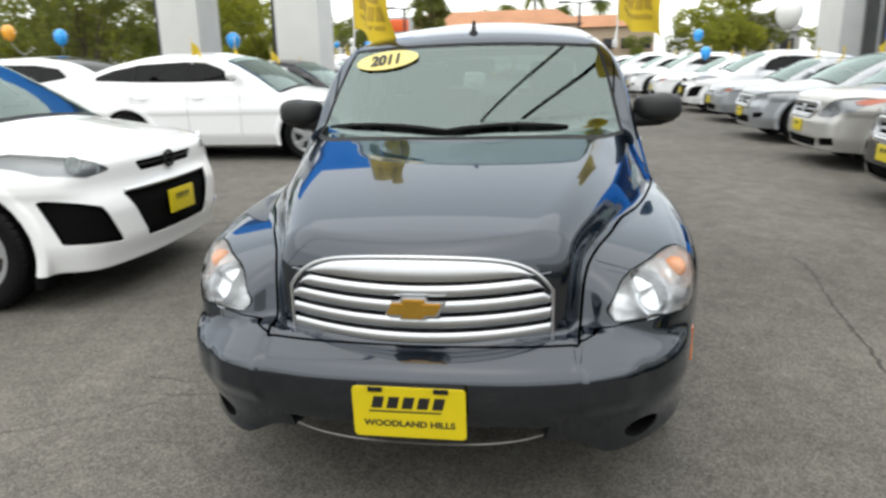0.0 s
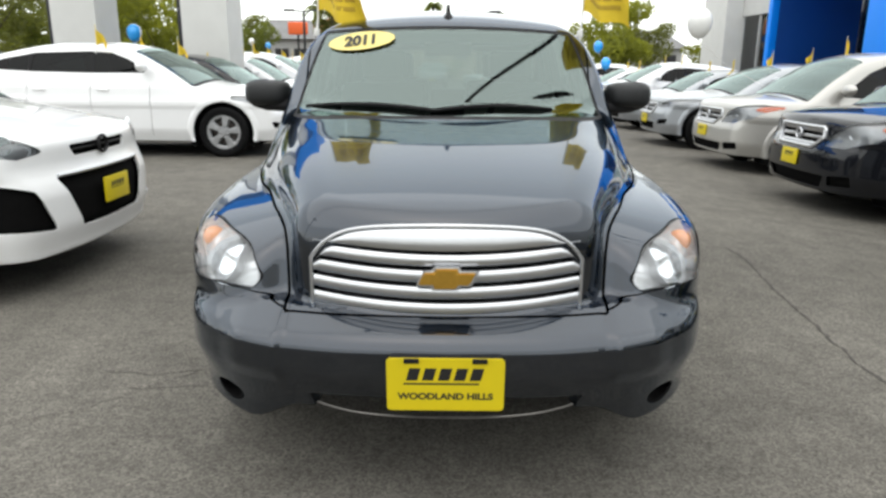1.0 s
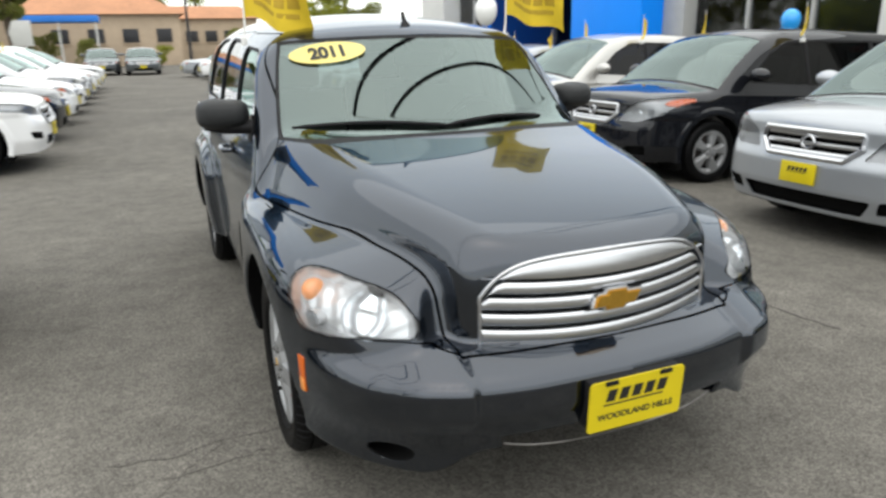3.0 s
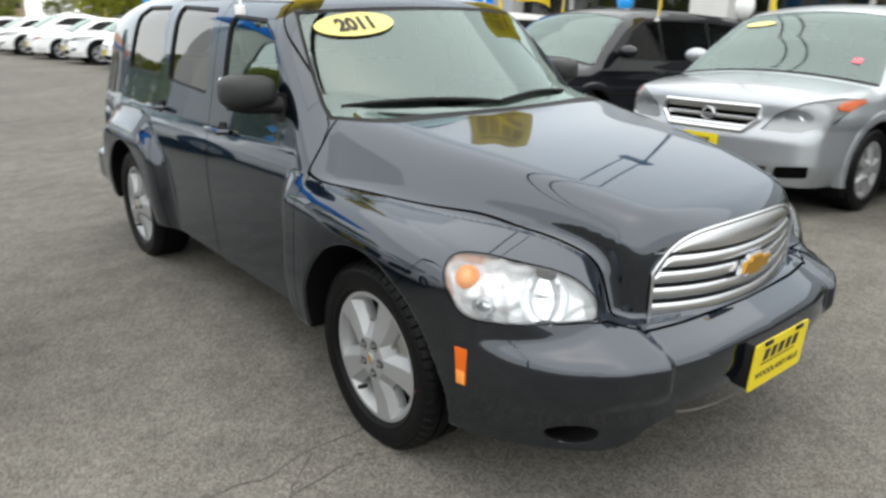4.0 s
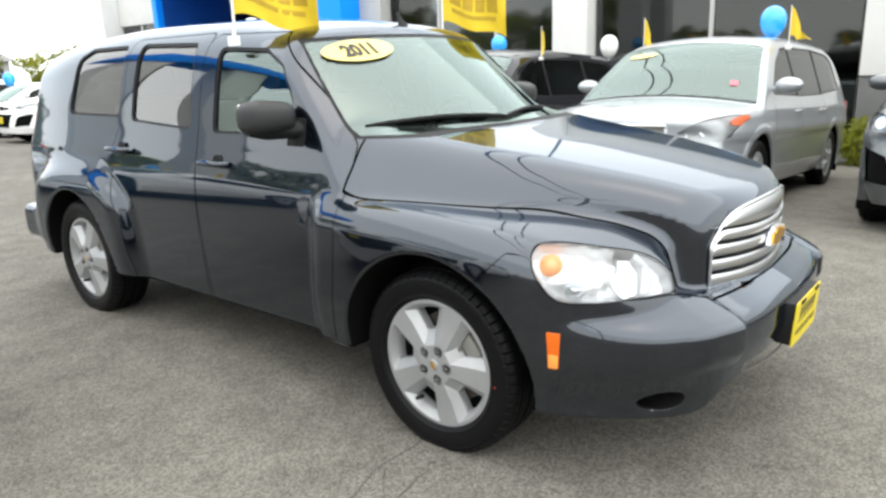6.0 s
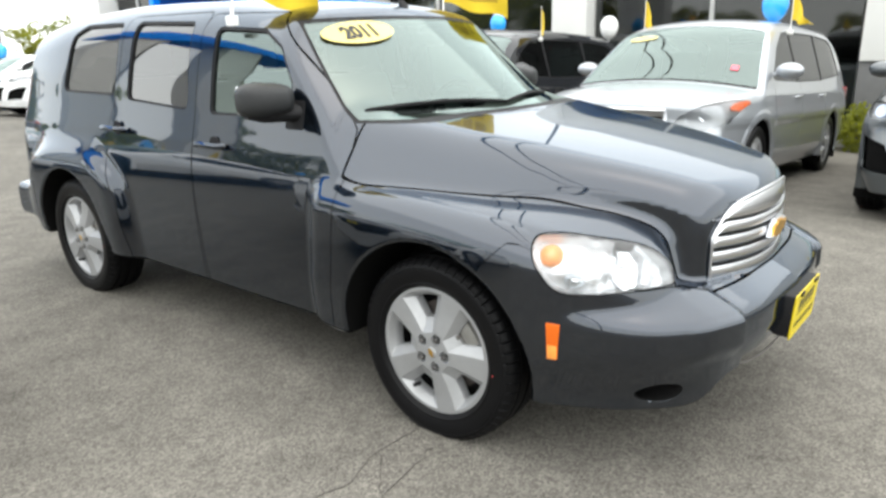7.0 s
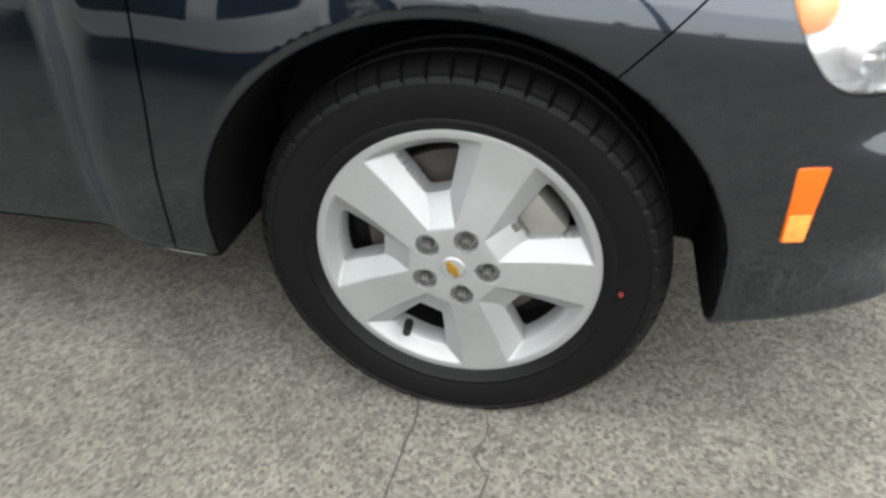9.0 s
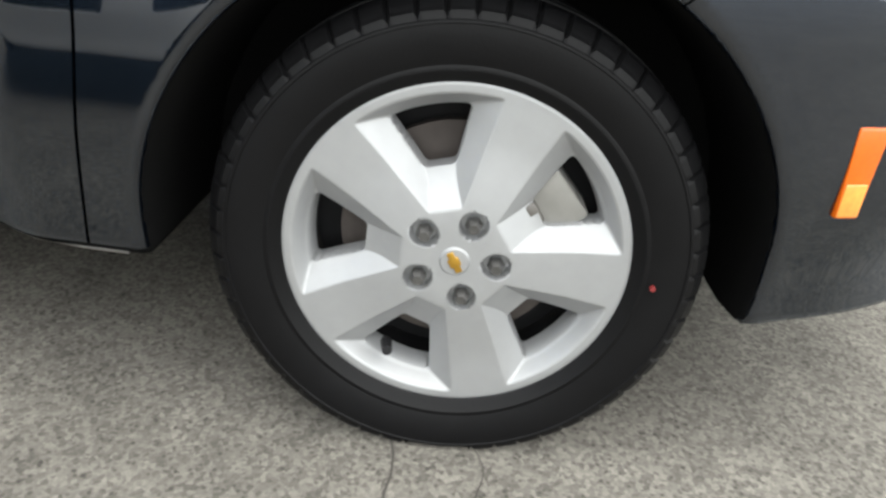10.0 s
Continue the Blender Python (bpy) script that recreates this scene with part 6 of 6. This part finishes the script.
# lower, broken line of trees beyond the shops
for x, y, k, src in ((13.6, 60, 1.08, lime), (-13.6, 50, 0.55, elm), (-1.0, 72, 0.75, elm), (-5.5, 76, 0.8, oak), (17.6, 63, 0.62, oak), (21.5, 60, 0.52, lime), (24, 62, 0.5, elm), (27.5, 62, 0.55, oak), (31, 60, 0.5, elm), (12.6, 72, 0.5, oak), (8.8, 74, 0.42, elm), (4.5, 84, 0.5, oak), (-1.5, 86, 0.52, elm), (-7, 80, 0.6, oak),
                     (-12.5, 76, 0.75, elm), (-16.5, 56, 0.62, oak), (-19, 52, 0.75, elm), (-22, 48, 0.8, oak), (-25, 45, 0.85, oak), (35, 58, 0.5, oak), (39, 54, 0.5, elm)):
    copy_thing(src, scaled(x, y, 1.5 * k))
gum = tree("tall thin tree with a bare pale trunk", 6.4, 1.5, LEAF_DARK, 21, pose(-8.2, 50, 0), 1300, 0.2, 0.45)
copy_thing(gum, scaled(-15.5, 47, 0.9))
for x, y, h in ((-5.2, 92, 7.5), (-2.0, 96, 9), (1.5, 90, 7), (6.5, 98, 8), (-16, 88, 8)):
    palm("tall palm far beyond the lot", h, pose(x, y, 0), int(h * 10 + x))
for x, y, k in ((10.35, 1.25, 0.5), (10.3, 0.5, 0.6), (10.4, -0.4, 0.55), (10.3, -1.4, 0.6), (10.4, 2.2, 0.45)):
    b = thing("bush", "yellow-green clipped bush along the showroom wall", "bush", "bushes by the showroom", at=pose(x, y, BASE))
    foliage("leaves", [((0, 0, 0.35), (k, k, 0.42)), ((0.15, 0.25, 0.45), (k * 0.7, k * 0.6, 0.35))], 900, 0.06, LEAF_LIGHT, b, int(100 * k + y * 7), "small yellow-green leaves")
    part("stem", tube([(0, 0, 0), (0.03, 0, 0.35)], [0.03, 0.015], 6), BARK, b)

# ---- far shops and houses ----
TILEROOF = material("orange_roof_tiles", (0.42, 0.20, 0.10), 0.8, vary=0.25, scale=3)
STUCCO = material("tan_stucco", (0.46, 0.36, 0.26), 0.85, vary=0.12, scale=2)
GREYROOF = material("grey_shingles", (0.20, 0.20, 0.20), 0.85, vary=0.2, scale=4)
ORANGESIGN = material("orange_sign", (0.85, 0.14, 0.03), 0.5, vary=0.05, scale=3)
AWNING = material("blue_awning_cloth", (0.02, 0.18, 0.62), 0.6, vary=0.08, scale=2)


def far_house(label, x0, x1, y, h, roof_h, wallmat, roofmat, windows):
    hs = thing("far_building", label, "building", "far buildings", at=pose((x0 + x1) / 2, y, 0))
    w = (x1 - x0) / 2
    part("wall", a_box((-w, 0, 0), (w, 8, h), 0.02), wallmat, hs, "plain stucco walls")
    bm = bmesh.new()
    e = 0.5
    pts = [(-w - e, -e, h), (w + e, -e, h), (w + e, 8 + e, h), (-w - e, 8 + e, h), (-w * 0.75, 4, h + roof_h), (w * 0.75, 4, h + roof_h)]
    v = [bm.verts.new(p) for p in pts]
    for f in ((0, 1, 5, 4), (1, 2, 5), (2, 3, 4, 5), (3, 0, 4), (3, 2, 1, 0)):
        bm.faces.new([v[i] for i in f])
    part("roof", bm, roofmat, hs, "hipped roof", smooth=False)
    for i in range(windows):
        x = -w + (i + 0.5) * 2 * w / windows
        win = part("window", a_box((x - 0.6, -0.06, 0.5 * h - 0.2), (x + 0.6, -0.005, 0.5 * h + 0.9), 0.02), FRAME, hs, "dark framed window")
        part("sill", a_box((x - 0.7, -0.14, 0.5 * h - 0.3), (x + 0.7, -0.004, 0.5 * h - 0.21), 0.01), wallmat, win)
    return hs


far_house("grey house with a shingle roof beyond the lot", -17.0, -12.0, 62, 3.4, 1.8, GREYWALL, GREYROOF, 3)
shops = far_house("tan shop row with orange tiled roofs", -13.0, 2.5, 64, 4.1, 1.5, STUCCO, TILEROOF, 6)
far_house("tan building with an orange tiled roof", 1.5, 11.0, 78, 4.2, 1.4, STUCCO, TILEROOF, 5)
far_house("dark roofed house among far trees", 16.0, 23.0, 70, 3.0, 1.8, GREYWALL, GREYROOF, 3)
for x, y, k, src in ((-9.6, 53, 0.45, elm), (-4.2, 55, 0.4, oak), (-7.4, 60, 0.5, oak), (0.4, 54, 0.4, lime)):
    copy_thing(src, scaled(x, y, k))
ws = thing("banner_sign", "white sign panel on two posts before the shops", "sign", at=pose(-8.3, 56, 0))
part("panel", a_box((-0.7, -0.06, 1.7), (0.7, 0.06, 3.4), 0.03), PLASTER, ws, "white panel")
for x in (-0.5, 0.5):
    part("post", tube([(x, 0, 0), (x, 0, 1.72)], 0.05, 8), FRAME, ws)
sg = thing("street_sign", "round-cornered orange sign on a pole", "sign", at=pose(-12.2, 58, 0))
part("pole", tube([(0, 0, 0), (0, 0, 3.6)], 0.09, 8), FRAME, sg)
part("panel", a_box((-0.8, -0.15, 3.6), (0.8, 0.15, 4.6), 0.12), ORANGESIGN, sg, "orange sign panel")
aw = thing("shop_awning", "long blue awning on thin posts", "awning", at=pose(-6.0, 57, 0))
part("awning_sheet", a_box((-2.4, -0.2, 3.3), (2.6, 3.0, 3.75), 0.05), AWNING, aw, "blue sheet")
for x in (-2.2, 0, 2.4):
    part("post", tube([(x, 0, 0), (x, 0, 3.3)], 0.07, 8), PLASTER, aw)


def lamp_post(x, y, h, arms, label):
    p = thing("street_lamp", label, "street lamp", "lamp posts", at=pose(x, y, 0))
    part("pole", tube([(0, 0, 0), (0, 0, h)], [0.12, 0.08], 10), FRAME, p, "dark metal pole")
    part("base", a_box((-0.25, -0.25, 0), (0.25, 0.25, 0.5), 0.04), CONCRETE, p, "concrete base")
    for s in arms:
        arm = part("arm", tube([(0, 0, h - 0.1), (0.7 * s, 0, h), (1.3 * s, 0, h)], 0.04, 8), FRAME, p)
        part("lamp_head", a_box((1.1 * s - 0.4, -0.18, h - 0.06), (1.1 * s + 0.4, 0.18, h + 0.08), 0.03), FRAME, arm, "flat dark lamp head")
    return p


lamp_post(-10.9, 54, 5.2, (-1, 1), "double-arm lamp post far down the lot")
lamp_post(2.2, 50, 4.9, (-1, 1), "double-arm lamp post far down the lane")

# overhead lines from a pole to the showroom roof, which the glass mirrors
up = thing("utility_pole", "brown wooden utility pole at the edge of the lot", "pole", at=pose(-13.0, -3.3, 0))
part("post", tube([(0, 0, 0), (0, 0, 9.4)], [0.17, 0.12], 10), BARK, up, "brown wooden post")
part("crossarm", a_box((-0.08, -1.2, 8.75), (0.08, 1.2, 8.93), 0.01), BARK, up, "wooden crossarm")
mast = thing("service_mast", "thin grey steel mast on the showroom roof", "mast", at=pose(11.5, 6.9, 4.5))
part("pole", tube([(0, 0, 0), (0, 0, 2.5)], [0.05, 0.04], 10), FRAME, mast, "thin steel pole")
part("arm", a_box((-0.25, -0.3, 2.22), (0.05, 0.7, 2.32), 0.01), FRAME, mast, "short cable arm")
for dy in (0.55, -0.05):
    c = thing("overhead_cable", "black overhead cable from the pole to the showroom", "cable", "overhead cables")
    ends = (Vector((-12.95, -3.3 + dy, 8.9)), Vector((11.3, 6.9 + dy, 6.8)))
    part("strand", tube([ends[0].lerp(ends[1], i / 24) - Vector((0, 0, 0.5 * math.sin(math.pi * i / 24))) for i in range(25)], 0.028, 6), BLACK, c, "black strand")


# ---- flags and balloons on the cars ----
def flag(label, at, cloth, seed, rise=0.36, drop=0.27, marks=True):
    """A window-clip flag: white staff, yellow cloth blown along the vector cloth, grey unreadable marks."""
    fl = thing("car_flag", label, "flag", "yellow car flags", at=pose(*at))
    part("staff", tube([(0, 0, -0.02), (0.01, 0, 0.05), (0.012, 0, rise + 0.03)], [0.008, 0.005, 0.004], 8), WHITEPLASTIC, fl, "white plastic staff")
    part("clip", a_box((-0.012, -0.03, -0.045), (0.012, 0.03, -0.005), 0.005), WHITEPLASTIC, fl, "white window clip")
    rng = random.Random(seed)
    ph, amp = rng.uniform(0, 6), rng.uniform(0.025, 0.05)
    along = Vector((*cloth, 0))
    side = Vector((-cloth[1], cloth[0], 0)).normalized()
    def at_uv(u, v, off=0.0):
        w = (amp * math.sin(ph + 5.0 * u + 1.2 * v) + 0.4 * amp * math.sin(2 * ph + 11.0 * u - 4.0 * v)) * u ** 0.6 + off
        return Vector((0.012, 0, 0)) + along * u + side * w + Vector((0, 0, rise - drop * (v if marks else v * (1 - 0.92 * u) + 0.75 * u) - 0.10 * u * u + 0.02 * math.sin(ph + 7 * u)))
    bm = bmesh.new()
    g = [[bm.verts.new(at_uv(i / 16, j / 8)) for j in range(9)] for i in range(17)]
    for i in range(16):
        for j in range(8):
            bm.faces.new((g[i][j], g[i + 1][j], g[i + 1][j + 1], g[i][j + 1]))
    sheet = part("cloth", bm, FLAGYELLOW, fl, "yellow cloth with dark marks")
    if marks:
        for off in (0.002, -0.002):
            bm = bmesh.new()
            for (u0, u1, v0, v1) in ((0.15, 0.85, 0.22, 0.30), (0.12, 0.30, 0.36, 0.62), (0.34, 0.50, 0.36, 0.62), (0.54, 0.68, 0.36, 0.62), (0.72, 0.88, 0.36, 0.62), (0.15, 0.85, 0.70, 0.78)):
                n = 6
                cols = [[bm.verts.new(at_uv(u0 + (u1 - u0) * i / n, v, off)) for v in (v0, v1)] for i in range(n + 1)]
                for a, b in zip(cols, cols[1:]):
                    bm.faces.new((a[0], b[0], b[1], a[1]))
            part("printing", bm, FLAGINK, sheet, "brownish unreadable printing")
    return fl


WHITEPLASTIC = material("white_plastic", (0.75, 0.75, 0.73), 0.4, vary=0.05, scale=30)
FLAGINK = material("dark_flag_print", (0.38, 0.25, 0.012), 0.75, vary=0.2, scale=30)


def balloon(label, at, mat, r=0.15, tie=(0.01, 0.01, -0.25)):
    b = thing("balloon", label, "balloon", "balloons on the cars", at=pose(*at))
    prof = []
    for i in range(15):
        a = math.pi * i / 14
        prof.append((r * math.sin(a) * (1 - 0.10 * (1 - math.cos(math.pi - a)) / 2), -1.12 * r * math.cos(a) if a > math.pi / 2 else -1.28 * r * math.cos(a)))
    part("skin", disc_turn(prof, 24, "z"), mat, b, "glossy rubber skin")
    part("knot", disc_turn([(0.0, -1.27 * r), (0.012, -1.30 * r), (0.018, -1.40 * r), (0.0, -1.40 * r)], 10, "z"), mat, b)
    part("string", tube([(0, 0, -1.38 * r), (tie[0] * 0.4, tie[1] * 0.4, -1.38 * r + 0.5 * tie[2]), (tie[0], tie[1], -1.38 * r + tie[2])], 0.003, 5), WHITEPLASTIC, b, "thin string")
    return b


flag("yellow cloth flag clipped to the wagon's window", (-0.70, 2.10, 1.475), (0.26, -0.24), 1, 0.34, 0.27)
flag("yellow cloth flag clipped to the wagon's window", (0.70, 2.10, 1.475), (0.15, -0.33), 4, 0.34, 0.27)


def on_car(ob, x, y, z):
    return tuple(ob.matrix_basis @ Vector((x, y, z)))


for i, ob in enumerate(rightrow[:10]):
    k = ("crossover", "minivan", "minivan", "minivan", "sedan", "hatchback", "crossover", "sedan", "hatchback", "sedan")[i]
    top = KINDS[k]["windows"][0][2]
    for s, tall in ((1, 0.30), (-1, 0.28)) if 0 < i < 8 else ((1, 0.30),):
        flag("yellow pennant flag clipped to a car window", on_car(ob, s * (KINDS[k]["half"] - 0.19), top[0] - 0.05, top[1] + 0.05), (-0.12 - 0.05 * (i % 3), -0.19 - 0.03 * (i % 2)), 20 + i, tall + 0.06, 0.29, False)
for i, ob in enumerate(leftrow[:6]):
    k = ("hatchback", "sedan", "sedan", "hatchback", "sedan", "sedan")[i]
    top = KINDS[k]["windows"][0][2]
    for s in (-1, 1):
        flag("yellow pennant flag clipped to a car window", on_car(ob, s * (KINDS[k]["half"] - 0.20), top[0], top[1] + 0.05), (0.14 - 0.05 * s, -0.17), 40 + i + 7 * s, 0.36, 0.28, False)
TIES = {(-11.0, 36.0, 2.25): (0, 0, -2.04), (-10.2, 36.2, 2.4): (0, 0, -2.19), (-9.3, 36.0, 2.2): (0, 0, -1.99), (-11.62, 13.0, 2.2): (1.6, -1.5, -0.42), (8.2, 6.93, 1.64): (-0.3, -0.85, -0.30), (3.0, 7.0, 1.80): (1.2, 0.75, -0.56), (4.6, 20.6, 1.87): (1.1, 0.3, -0.55), (4.6, 19.4, 1.37): (1.0, -0.95, -0.05)}
for label, at, mat in (
        ("blue balloon tied to the black minivan", (8.2, 6.93, 1.64), BLUEBALLOON), ("white balloon tied to the black minivan", (8.2, 4.79, 1.53), WHITEBALLOON), ("blue balloon tied to the silver minivan", (6.4, 1.85, 1.68), BLUEBALLOON),
        ("white balloon tied to the champagne minivan", (3.0, 7.0, 1.80), WHITEBALLOON), ("blue balloon tied to a parked car", (4.6, 20.6, 1.87), BLUEBALLOON), ("blue balloon tied to a parked car", (4.6, 19.4, 1.37), BLUEBALLOON), 
        ("blue balloon tied to a white car", (-6.34, 13.0, 1.88), BLUEBALLOON), ("blue balloon tied to a white car", (-10.36, 13.0, 2.07), BLUEBALLOON), ("orange balloon tied to a white car", (-11.62, 13.0, 2.2), ORANGEBALLOON),
        ("blue balloon on a long string over the far lot", (-11.0, 36.0, 2.25), BLUEBALLOON), ("white balloon on a long string over the far lot", (-10.2, 36.2, 2.4), WHITEBALLOON), ("blue balloon on a long string over the far lot", (-9.3, 36.0, 2.2), BLUEBALLOON)):
    balloon(label, at, mat, 0.15, TIES.get(at, (0.01, 0.01, -0.25)))

# ---- cracks in the asphalt ----
CRACK = material("dark_crack", (0.055, 0.05, 0.044), 0.95, vary=0.2, scale=60)


def crack(points, width, seed):
    rng = random.Random(seed)
    bm = bmesh.new()
    last = None
    for (x0, y0), (x1, y1) in zip(points, points[1:]):
        n = max(2, int(math.hypot(x1 - x0, y1 - y0) / 0.035))
        for i in range(n):
            u = i / n
            x, y = x0 + (x1 - x0) * u + rng.gauss(0, 0.006), y0 + (y1 - y0) * u + rng.gauss(0, 0.006)
            w = width * rng.uniform(0.25, 1.0)
            d = Vector((y1 - y0, x0 - x1)).normalized() * w / 2
            z = ground_z(x) + 0.002
            pair = (bm.verts.new((x - d.x, y - d.y, z)), bm.verts.new((x + d.x, y + d.y, z)))
            if last:
                bm.faces.new((last[0], last[1], pair[1], pair[0]))
            last = pair
    return tagged(part("pavement_crack", bm, CRACK, None, "thin dark crack across the asphalt", smooth=False), category="crack", kind="structure")


crack([(-0.80, 0.99), (-0.95, 0.985), (-1.06, 0.99), (-1.25, 0.94), (-1.5, 0.97)], 0.006, 2)
crack([(-0.84, 0.86), (-1.0, 0.84), (-1.2, 0.81), (-1.45, 0.83)], 0.004, 3)
crack([(2.05, 3.2), (2.07, 2.9), (1.95, 2.1), (1.92, 1.75), (1.84, 1.1), (1.9, 0.7)], 0.022, 4)
crack([(-1.06, 0.99), (-1.4, 0.62), (-1.9, 0.35)], 0.005, 5)
